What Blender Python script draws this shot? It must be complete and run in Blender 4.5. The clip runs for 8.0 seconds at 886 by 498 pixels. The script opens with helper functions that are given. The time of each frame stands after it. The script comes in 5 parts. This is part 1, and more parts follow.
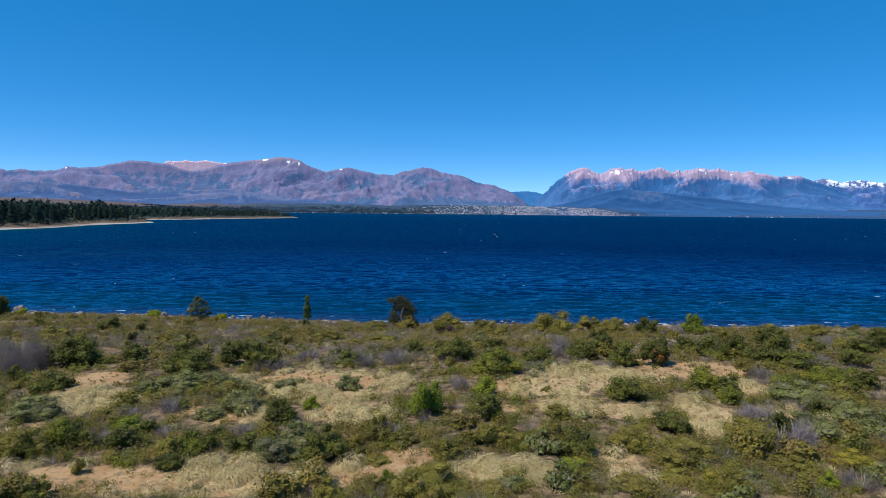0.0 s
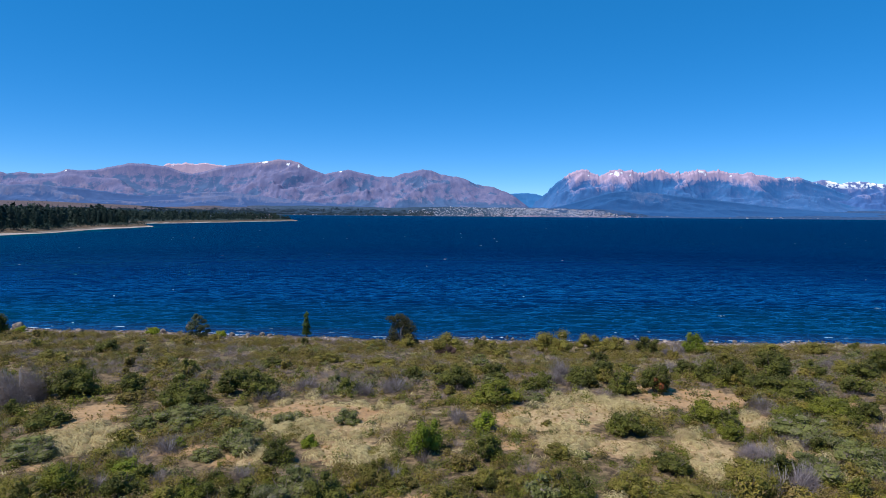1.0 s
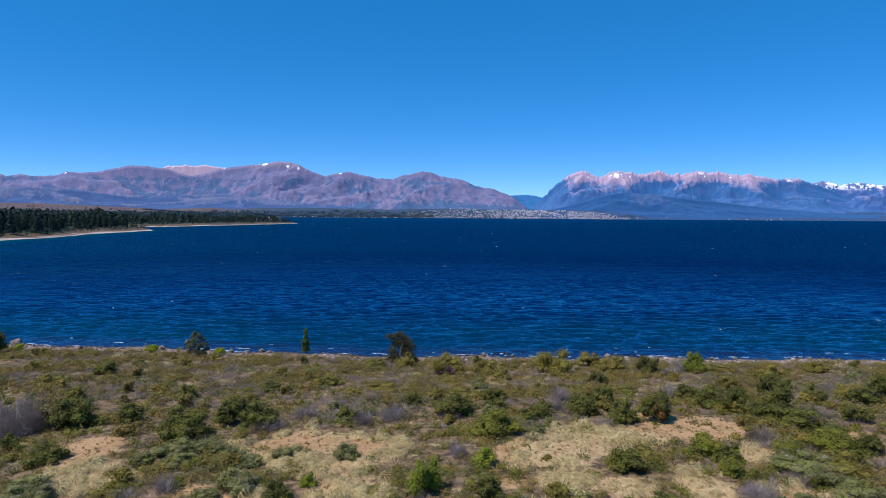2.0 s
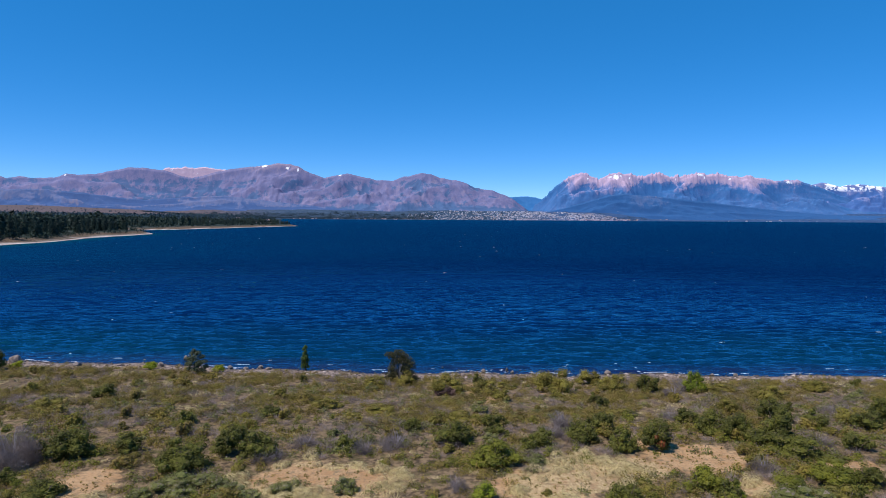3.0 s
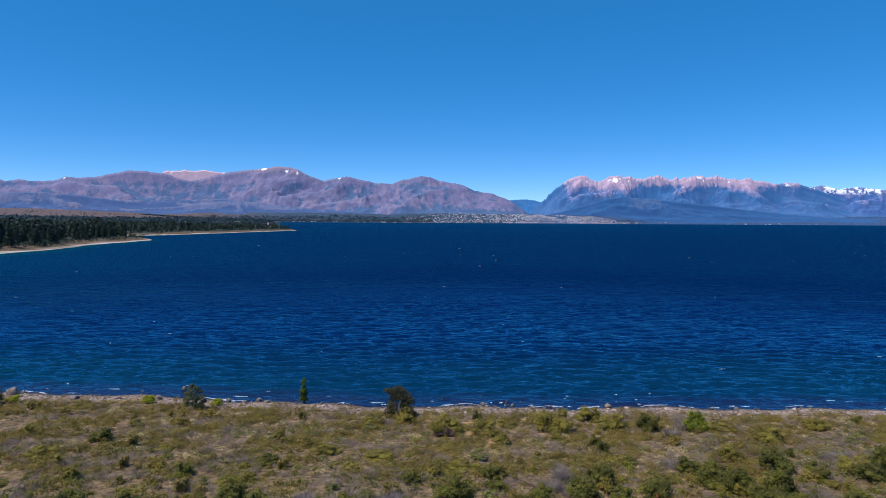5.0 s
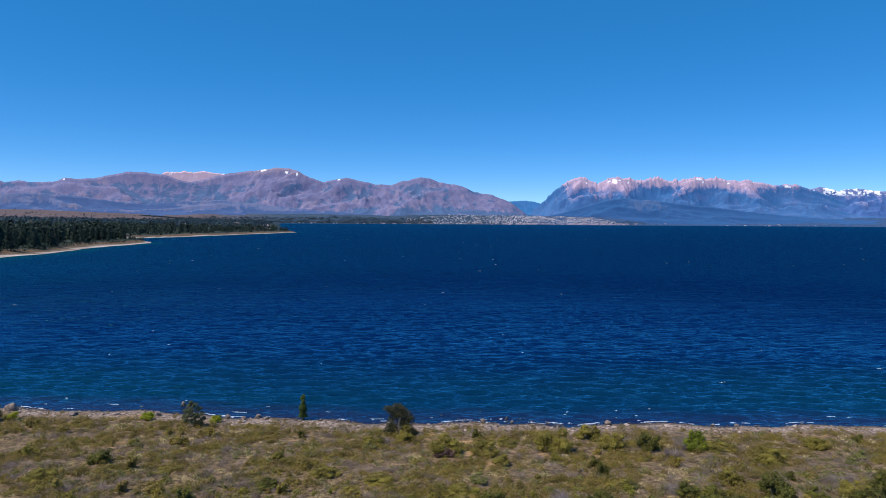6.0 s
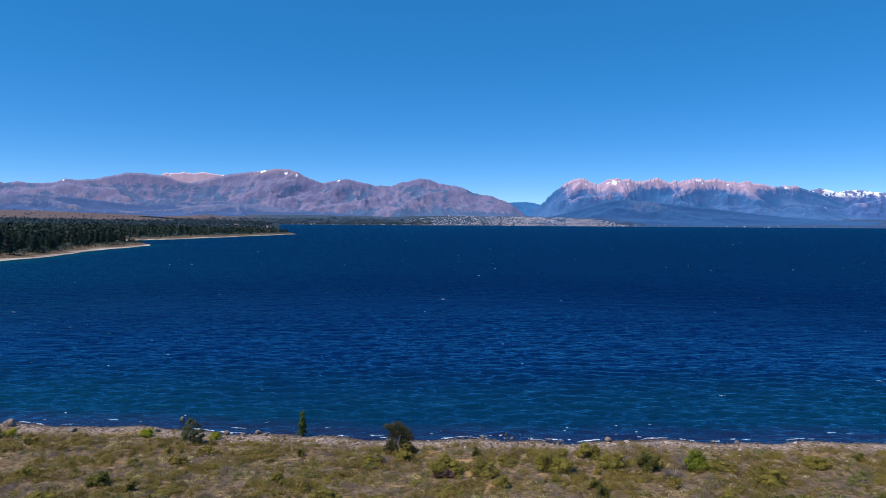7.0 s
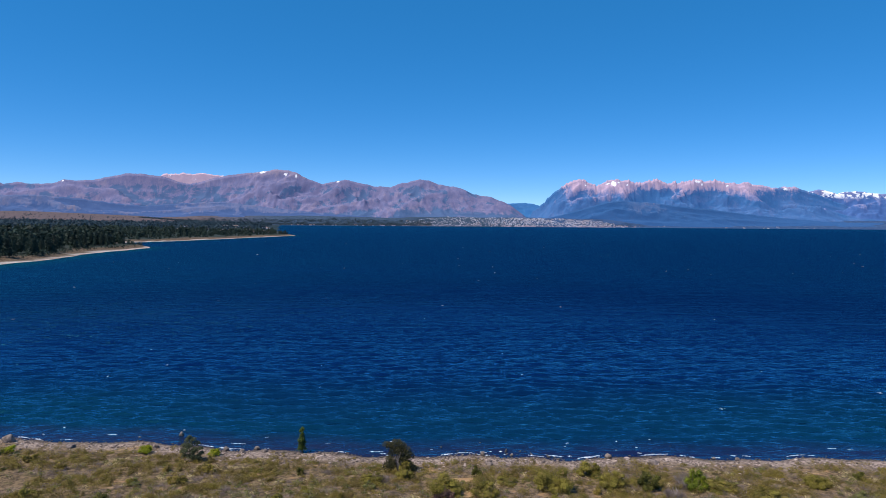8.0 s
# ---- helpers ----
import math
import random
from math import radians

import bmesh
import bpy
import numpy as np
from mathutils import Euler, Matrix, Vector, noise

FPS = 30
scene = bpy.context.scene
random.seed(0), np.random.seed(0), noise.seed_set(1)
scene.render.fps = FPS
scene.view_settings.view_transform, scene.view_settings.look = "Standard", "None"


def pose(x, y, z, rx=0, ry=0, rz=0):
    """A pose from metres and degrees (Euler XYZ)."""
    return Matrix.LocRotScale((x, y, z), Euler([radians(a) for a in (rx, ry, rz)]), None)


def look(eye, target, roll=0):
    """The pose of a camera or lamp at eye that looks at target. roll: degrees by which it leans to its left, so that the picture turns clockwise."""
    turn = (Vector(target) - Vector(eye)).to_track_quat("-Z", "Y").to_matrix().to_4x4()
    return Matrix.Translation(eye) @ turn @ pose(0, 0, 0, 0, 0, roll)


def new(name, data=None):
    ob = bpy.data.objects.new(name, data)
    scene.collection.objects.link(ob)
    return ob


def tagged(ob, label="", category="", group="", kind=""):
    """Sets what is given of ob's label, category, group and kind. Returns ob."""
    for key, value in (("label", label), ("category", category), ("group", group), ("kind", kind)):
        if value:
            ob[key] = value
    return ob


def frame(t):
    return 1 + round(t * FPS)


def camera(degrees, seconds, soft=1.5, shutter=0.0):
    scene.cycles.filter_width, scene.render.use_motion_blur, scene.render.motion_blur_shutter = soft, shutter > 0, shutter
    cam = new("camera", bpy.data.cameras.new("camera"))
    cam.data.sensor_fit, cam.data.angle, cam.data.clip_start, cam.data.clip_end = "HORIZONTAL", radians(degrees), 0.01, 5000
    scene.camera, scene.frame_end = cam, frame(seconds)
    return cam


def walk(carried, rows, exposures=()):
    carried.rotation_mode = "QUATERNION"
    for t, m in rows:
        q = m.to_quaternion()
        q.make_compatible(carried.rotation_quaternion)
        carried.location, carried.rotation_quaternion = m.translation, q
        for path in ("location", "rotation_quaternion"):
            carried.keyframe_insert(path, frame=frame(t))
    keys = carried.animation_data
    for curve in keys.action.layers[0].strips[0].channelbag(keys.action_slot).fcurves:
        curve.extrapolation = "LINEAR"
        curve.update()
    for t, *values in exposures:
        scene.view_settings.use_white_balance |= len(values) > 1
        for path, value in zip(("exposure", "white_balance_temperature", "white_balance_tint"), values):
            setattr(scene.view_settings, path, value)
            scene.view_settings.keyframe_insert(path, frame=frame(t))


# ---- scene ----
cam = camera(70.0, 8.0, soft=0.9)
# seconds, eye, turn to the left, tilt up, roll
ROWS = [
    (0.0, 0.241, -0.336, 12.472, 1.133, -3.308, 0.597),
    (0.5, 0.255, -0.199, 13.292, 1.127, -3.226, 0.533),
    (1.0, 0.266, -0.068, 14.115, 1.120, -3.147, 0.480),
    (1.5, 0.274, 0.059, 14.940, 1.112, -3.071, 0.436),
    (3.0, 0.280, 0.415, 17.431, 1.080, -2.864, 0.356),
    (3.5, 0.277, 0.527, 18.265, 1.067, -2.801, 0.345),
    (4.0, 0.270, 0.636, 19.102, 1.053, -2.742, 0.339),
    (4.5, 0.261, 0.743, 19.940, 1.037, -2.686, 0.338),
    (6.0, 0.214, 1.055, 22.463, 0.984, -2.539, 0.363),
    (6.5, 0.192, 1.157, 23.306, 0.964, -2.496, 0.378),
    (7.0, 0.168, 1.259, 24.150, 0.944, -2.457, 0.394),
    (7.5, 0.140, 1.360, 24.995, 0.922, -2.422, 0.412),
    (8.0, 0.109, 1.463, 25.840, 0.899, -2.389, 0.430),
]


def aim(x, y, z, turn, tilt):
    a, b = radians(turn), radians(tilt)
    return (x - math.sin(a) * math.cos(b), y + math.cos(a) * math.cos(b), z + math.sin(b))


walk(cam, [(t, look((x, y, z), aim(x, y, z, turn, tilt), roll)) for t, x, y, z, turn, tilt, roll in ROWS],
     [(0.0, 0.0, 6560, 10.0), (1.5, 0.0, 6330, 16.5), (3.0, 0.0, 6480, 18.5), (4.0, 0.0, 6620, 18.0), (6.5, 0.0, 6790, 17.0), (8.0, 0.0, 6840, 18.0)])

# ---- world and sun ----
SUN_ELEVATION, SUN_BEARING = 58.0, 238.0   # degrees above the horizon; clockwise from straight ahead
world = bpy.data.worlds.new("sky")
scene.world = world
world.use_nodes = True
sky = world.node_tree.nodes.new("ShaderNodeTexSky")
sky.sky_type, sky.sun_disc = "NISHITA", False
sky.sun_elevation, sky.sun_rotation = radians(SUN_ELEVATION), radians(SUN_BEARING)
sky.altitude, sky.air_density, sky.dust_density, sky.ozone_density = 770, 0.5, 0.0, 3.0
back = world.node_tree.nodes["Background"]
back.inputs["Strength"].default_value = 0.18
deep = world.node_tree.nodes.new("ShaderNodeHueSaturation")   # clear dry mountain air
deep.inputs["Hue"].default_value, deep.inputs["Saturation"].default_value = 0.5, 1.355
world.node_tree.links.new(sky.outputs["Color"], deep.inputs["Color"])
even = world.node_tree.nodes.new("ShaderNodeMix")   # the same blue reaching far down to the horizon
even.data_type = "RGBA"
even.inputs["Factor"].default_value, even.inputs["B"].default_value = 0.36, (0.16, 1.78, 4.1, 1)
world.node_tree.links.new(deep.outputs["Color"], even.inputs["A"])
world.node_tree.links.new(even.outputs["Result"], back.inputs["Color"])

sun = new("sun", bpy.data.lights.new("sun", "SUN"))
sun.data.energy, sun.data.angle, sun.data.color = 5.0, radians(0.5), (1.0, 0.93, 0.82)
_b, _e = radians(SUN_BEARING), radians(SUN_ELEVATION)
SUN_WAY = Vector((math.sin(_b) * math.cos(_e), math.cos(_b) * math.cos(_e), math.sin(_e)))
sun.matrix_world = look(SUN_WAY * 200, (0, 0, 0))


# ---- materials ----
class Mat:
    """A node material with a Principled surface and short ways to add nodes."""

    def __init__(self, name, rough=0.85, spec=0.25):
        self.m = bpy.data.materials.new(name)
        self.m.use_nodes = True
        self.nodes, self.links = self.m.node_tree.nodes, self.m.node_tree.links
        self.bsdf = self.nodes["Principled BSDF"]
        self.bsdf.inputs["Roughness"].default_value = rough
        self.bsdf.inputs["Specular IOR Level"].default_value = spec

    def put(self, socket, value):
        if isinstance(value, bpy.types.NodeSocket):
            self.links.new(value, socket)
        elif isinstance(value, tuple) and len(value) == 3 and socket.type == "RGBA":
            socket.default_value = (*value, 1)
        else:
            socket.default_value = value

    def place(self, stretch=(1, 1, 1)):
        geo = self.nodes.new("ShaderNodeNewGeometry")
        mp = self.nodes.new("ShaderNodeMapping")
        mp.inputs["Scale"].default_value = stretch
        self.links.new(geo.outputs["Position"], mp.inputs["Vector"])
        return mp.outputs["Vector"]

    def noise(self, scale, detail=3.0, rough=0.55, stretch=(1, 1, 1), warp=0.0, kind="FBM"):
        n = self.nodes.new("ShaderNodeTexNoise")
        n.noise_type = kind
        n.inputs["Scale"].default_value = scale
        n.inputs["Detail"].default_value = detail
        n.inputs["Roughness"].default_value = rough
        n.inputs["Distortion"].default_value = warp
        self.links.new(self.place(stretch), n.inputs["Vector"])
        return n.outputs["Fac"]

    def ramp(self, fac, low, high, a=0.0, b=1.0):
        r = self.nodes.new("ShaderNodeMapRange")
        r.interpolation_type = "SMOOTHSTEP"
        self.put(r.inputs["Value"], fac)
        for key, v in (("From Min", low), ("From Max", high), ("To Min", a), ("To Max", b)):
            r.inputs[key].default_value = v
        return r.outputs["Result"]

    def mix(self, fac, a, b, way="MIX"):
        n = self.nodes.new("ShaderNodeMix")
        n.data_type, n.blend_type = "RGBA", way
        self.put(n.inputs["Factor"], fac)
        self.put(n.inputs["A"], a)
        self.put(n.inputs["B"], b)
        return n.outputs["Result"]

    def math(self, op, a, b=0.0):
        n = self.nodes.new("ShaderNodeMath")
        n.operation = op
        self.put(n.inputs[0], a)
        self.put(n.inputs[1], b)
        return n.outputs[0]

    def attribute(self, name):
        n = self.nodes.new("ShaderNodeAttribute")
        n.attribute_name = name
        return n.outputs["Fac"]

    def axis(self, which):
        n = self.nodes.new("ShaderNodeSeparateXYZ")
        self.links.new(self.place(), n.inputs[0])
        return n.outputs[which]

    def island(self):
        return self.nodes.new("ShaderNodeNewGeometry").outputs["Random Per Island"]

    def each(self):
        return self.nodes.new("ShaderNodeObjectInfo").outputs["Random"]

    def bump(self, height, strength=0.5, distance=0.05):
        n = self.nodes.new("ShaderNodeBump")
        n.inputs["Strength"].default_value = strength
        n.inputs["Distance"].default_value = distance
        self.put(n.inputs["Height"], height)
        self.links.new(n.outputs["Normal"], self.bsdf.inputs["Normal"])
        return n

    def colour(self, value):
        self.put(self.bsdf.inputs["Base Color"], value)
        return self.m


def leaves(name, dark, light, dry=(0.16, 0.13, 0.06), dryness=0.1, clump=0.7):
    """Foliage: leaf by leaf and clump by clump between two greens, with some dry leaves."""
    k = Mat(name, 0.65, 0.2)
    leaf = k.mix(k.island(), dark, light)
    patch = k.mix(k.ramp(k.noise(clump, 3.0), 0.40, 0.60), dark, light)
    c = k.mix(0.62, leaf, patch)
    c = k.mix(k.ramp(k.each(), 0.0, 1.0, 0.0, 0.25), c, light)
    c = k.mix(k.ramp(k.noise(clump * 1.7, 3.0), 0.52, 0.68, 0.0, min(0.7, 3 * dryness)), c, dry)
    c = k.mix(k.ramp(k.island(), 1.0 - dryness, 1.0 - dryness + 0.02), c, dry)
    glow = k.nodes.new("ShaderNodeBsdfTranslucent")
    both = k.nodes.new("ShaderNodeMixShader")
    both.inputs["Fac"].default_value = 0.24
    k.put(glow.inputs["Color"], k.mix(0.5, c, light))
    k.links.new(k.bsdf.outputs[0], both.inputs[1])
    k.links.new(glow.outputs[0], both.inputs[2])
    k.links.new(both.outputs[0], k.nodes["Material Output"].inputs["Surface"])
    return k.colour(c)


def bark(name, a, b):
    k = Mat(name, 0.9, 0.1)
    n = k.noise(6.0, 4.0, stretch=(3, 3, 0.6))
    k.bump(n, 0.6, 0.03)
    return k.colour(k.mix(k.ramp(n, 0.3, 0.7), a, b))


def rock(name, a, b, scale=3.0):
    k = Mat(name, 0.85, 0.25)
    n = k.noise(scale, 5.0, 0.65)
    k.bump(n, 0.7, 0.06)
    c = k.mix(k.ramp(n, 0.3, 0.7), a, b)
    c = k.mix(k.ramp(k.island(), 0.2, 0.6, 0.75, 0.0), c, (0.05, 0.044, 0.042))
    c = k.mix(k.ramp(k.island(), 0.7, 1.0, 0.0, 0.8), c, (0.46, 0.39, 0.34))
    wet = k.ramp(k.axis("Z"), 0.02, 0.28, 0.85, 0.0)
    return k.colour(k.mix(wet, c, (0.035, 0.032, 0.03)))


M_DENSE = leaves("dense_leaves", (0.032, 0.039, 0.008), (0.150, 0.155, 0.026), dryness=0.05)
M_BRIGHT = leaves("bright_leaves", (0.076, 0.112, 0.010), (0.254, 0.297, 0.025), dryness=0.05)
M_LIME = leaves("lime_leaves", (0.150, 0.190, 0.010), (0.320, 0.350, 0.020), dryness=0.02)
M_OLIVE = leaves("olive_leaves", (0.073, 0.068, 0.013), (0.252, 0.224, 0.041), dry=(0.26, 0.19, 0.07), dryness=0.10)
M_HEATH = leaves("heath_leaves", (0.069, 0.058, 0.017), (0.292, 0.231, 0.058), dry=(0.22, 0.155, 0.075), dryness=0.18)
M_MID = leaves("mid_green_leaves", (0.048, 0.060, 0.008), (0.200, 0.208, 0.024), dryness=0.05)
M_SCRUB = leaves("scrub_leaves", (0.070, 0.063, 0.012), (0.295, 0.240, 0.046), dry=(0.235, 0.165, 0.072), dryness=0.2)
M_SAGE = leaves("sage_leaves", (0.066, 0.076, 0.023), (0.228, 0.240, 0.070), dry=(0.24, 0.20, 0.16), dryness=0.12)
M_YELLOW = leaves("yellow_leaves", (0.120, 0.105, 0.014), (0.330, 0.275, 0.032), dryness=0.1)
M_RUST = leaves("rust_leaves", (0.120, 0.050, 0.018), (0.360, 0.085, 0.040), dryness=0.1)
M_GREY = leaves("grey_twigs", (0.17, 0.138, 0.142), (0.39, 0.325, 0.332), dryness=0.06)
M_BRUSH = leaves("brush_twigs", (0.121, 0.098, 0.091), (0.320, 0.264, 0.244), dryness=0.06)
M_ASH = leaves("ash_twigs", (0.105, 0.088, 0.086), (0.265, 0.226, 0.220), dryness=0.06)
M_STRAW = leaves("straw_blades", (0.46, 0.390, 0.180), (0.66, 0.57, 0.300), dry=(0.36, 0.26, 0.15), dryness=0.2)
M_PINE = leaves("pine_needles", (0.008, 0.020, 0.017), (0.034, 0.066, 0.050), dryness=0.01, clump=0.08)
# distant trees: leaf colours blued to stand in for haze
M_HAZEWOOD = leaves("haze_wood", (0.016, 0.040, 0.056), (0.034, 0.070, 0.092), dryness=0.0, clump=0.02)
M_BARK = bark("bark", (0.10, 0.075, 0.055), (0.22, 0.18, 0.14))
M_DEADWOOD = bark("dead_wood", (0.24, 0.21, 0.21), (0.42, 0.38, 0.38))
M_STONE = rock("shore_stone", (0.09, 0.075, 0.068), (0.27, 0.225, 0.20))
M_PEBBLE = rock("pebbles", (0.13, 0.102, 0.092), (0.50, 0.405, 0.355), 1.2)


def ground_material():
    k = Mat("steppe_ground", 0.95, 0.1)
    fine = k.noise(7.0, 5.0, 0.7)
    mid = k.noise(0.8, 4.0, 0.6)
    wide = k.noise(0.05, 4.0, 0.6)
    soil = k.mix(k.ramp(mid, 0.35, 0.65), (0.36, 0.210, 0.100), (0.45, 0.295, 0.158))
    tuft = k.noise(2.3, 6.0, 0.75)
    litter = k.mix(k.ramp(tuft, 0.40, 0.58), (0.060, 0.045, 0.029), (0.20, 0.142, 0.084))
    litter = k.mix(k.ramp(k.noise(1.1, 5.0, 0.7), 0.50, 0.62, 0.0, 0.7), litter, (0.080, 0.074, 0.028))
    soil = k.mix(k.ramp(fine, 0.48, 0.62, 0.0, 0.7), soil, (0.19, 0.135, 0.080))
    soil = k.mix(k.ramp(k.noise(14.0, 4.0, 0.7), 0.56, 0.66, 0.0, 0.6), soil, (0.46, 0.36, 0.22))
    soil = k.mix(k.ramp(k.noise(1.9, 5.0, 0.75), 0.54, 0.62, 0.0, 0.75), soil, (0.17, 0.140, 0.085))
    edge = k.math("ADD", k.attribute("bare"), k.math("MULTIPLY", k.math("SUBTRACT", k.noise(1.4, 5.0, 0.7), 0.5), 1.6))
    c = k.mix(k.ramp(edge, 0.3, 0.7), litter, soil)
    c = k.mix(k.ramp(tuft, 0.50, 0.60, 0.0, 0.18), c, (0.32, 0.245, 0.14))
    blades = k.noise(9.0, 5.0, 0.75, stretch=(1, 0.5, 1), warp=0.6)
    straw = k.mix(k.ramp(blades, 0.38, 0.62), (0.27, 0.19, 0.10), (0.52, 0.405, 0.215))
    c = k.mix(k.ramp(k.math("ADD", k.attribute("straw"), k.math("MULTIPLY", k.math("SUBTRACT", k.noise(1.7, 4.0, 0.7), 0.5), 1.2)), 0.35, 0.65, 0.0, 0.85), c, straw)
    shingle = k.mix(k.ramp(k.noise(2.6, 5.0, 0.75), 0.42, 0.58), (0.110, 0.088, 0.078), (0.39, 0.315, 0.262))
    c = k.mix(k.attribute("beach"), c, shingle)
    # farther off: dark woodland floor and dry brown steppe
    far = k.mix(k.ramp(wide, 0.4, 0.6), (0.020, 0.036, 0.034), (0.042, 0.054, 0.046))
    # bluer with distance, most across the lake: haze put into the ground colour
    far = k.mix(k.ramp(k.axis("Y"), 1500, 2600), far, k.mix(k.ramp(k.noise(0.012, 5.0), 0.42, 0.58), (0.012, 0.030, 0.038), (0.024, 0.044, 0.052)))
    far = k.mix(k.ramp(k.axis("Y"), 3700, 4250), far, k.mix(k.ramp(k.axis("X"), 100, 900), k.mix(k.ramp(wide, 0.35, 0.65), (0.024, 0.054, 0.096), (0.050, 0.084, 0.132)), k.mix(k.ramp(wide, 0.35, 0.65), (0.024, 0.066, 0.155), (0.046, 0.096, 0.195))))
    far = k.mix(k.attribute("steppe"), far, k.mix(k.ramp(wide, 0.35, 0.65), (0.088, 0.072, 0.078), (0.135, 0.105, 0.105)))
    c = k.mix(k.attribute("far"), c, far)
    c = k.mix(k.attribute("bank"), c, k.mix(k.ramp(mid, 0.35, 0.65), (0.060, 0.044, 0.030), (0.17, 0.125, 0.085)))
    c = k.mix(k.attribute("sand"), c, k.mix(k.ramp(mid, 0.35, 0.65), (0.46, 0.43, 0.39), (0.66, 0.62, 0.56)))
    wet = k.ramp(k.axis("Z"), -0.05, 0.16, 0.9, 0.0)
    c = k.mix(wet, c, (0.030, 0.026, 0.026))
    k.bump(tuft, 0.8, 0.12)
    return k.colour(c)


def water_material():
    """Dark blue water body under a reflecting surface whose reflection is tinted by hand; waves too small for the mesh
    are bump, the farthest ones roughness.
    """
    k = Mat("lake_water", 0.6, 0.0)
    depth = k.attribute("depth")
    off = k.math("SQRT", k.math("ADD", k.math("POWER", k.axis("X"), 2.0), k.math("POWER", k.axis("Y"), 2.0)))
    wave = k.noise(1.2, 3.0, 0.6, stretch=(0.42, 1, 1), warp=0.3)
    chop = k.noise(4.5, 3.0, 0.6, stretch=(0.5, 1, 1))
    far = k.noise(0.30, 4.0, 0.65, stretch=(0.30, 1, 1), warp=0.3)
    c = k.mix(k.ramp(depth, 0.08, 0.65), (0.012, 0.013, 0.034), (0.000, 0.025, 0.050))
    c = k.mix(k.ramp(depth, 0.8, 4.0), c, (0.000, 0.0072, 0.050))
    gust = k.noise(0.02, 3.0, 0.6, stretch=(0.3, 1, 1))
    c = k.mix(k.ramp(gust, 0.35, 0.7, 0.0, 0.4), c, (0.000, 0.0085, 0.062))
    near = k.math("ADD", k.math("MULTIPLY", wave, 0.34), k.math("MULTIPLY", chop, 0.13))
    bump = k.bump(k.math("ADD", near, k.math("MULTIPLY", far, k.ramp(off, 110, 240, 1.0, 7.0))), 1.0, 0.55)
    # blue put into the gloss colour, so the reflected sky stays dark and saturated
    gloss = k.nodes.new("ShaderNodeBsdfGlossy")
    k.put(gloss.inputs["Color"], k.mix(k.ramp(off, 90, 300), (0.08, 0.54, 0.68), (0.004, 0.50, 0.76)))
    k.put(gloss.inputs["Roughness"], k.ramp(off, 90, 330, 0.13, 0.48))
    k.links.new(bump.outputs["Normal"], gloss.inputs["Normal"])
    mirror = k.nodes.new("ShaderNodeFresnel")
    mirror.inputs["IOR"].default_value = 1.333
    k.links.new(bump.outputs["Normal"], mirror.inputs["Normal"])
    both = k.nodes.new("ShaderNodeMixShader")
    # reflection strengthened close by and cut back far off
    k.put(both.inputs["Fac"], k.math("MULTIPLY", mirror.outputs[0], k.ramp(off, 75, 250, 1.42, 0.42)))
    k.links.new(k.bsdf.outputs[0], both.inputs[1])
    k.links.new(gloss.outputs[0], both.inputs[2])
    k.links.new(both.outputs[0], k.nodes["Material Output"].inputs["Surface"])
    return k.colour(c)


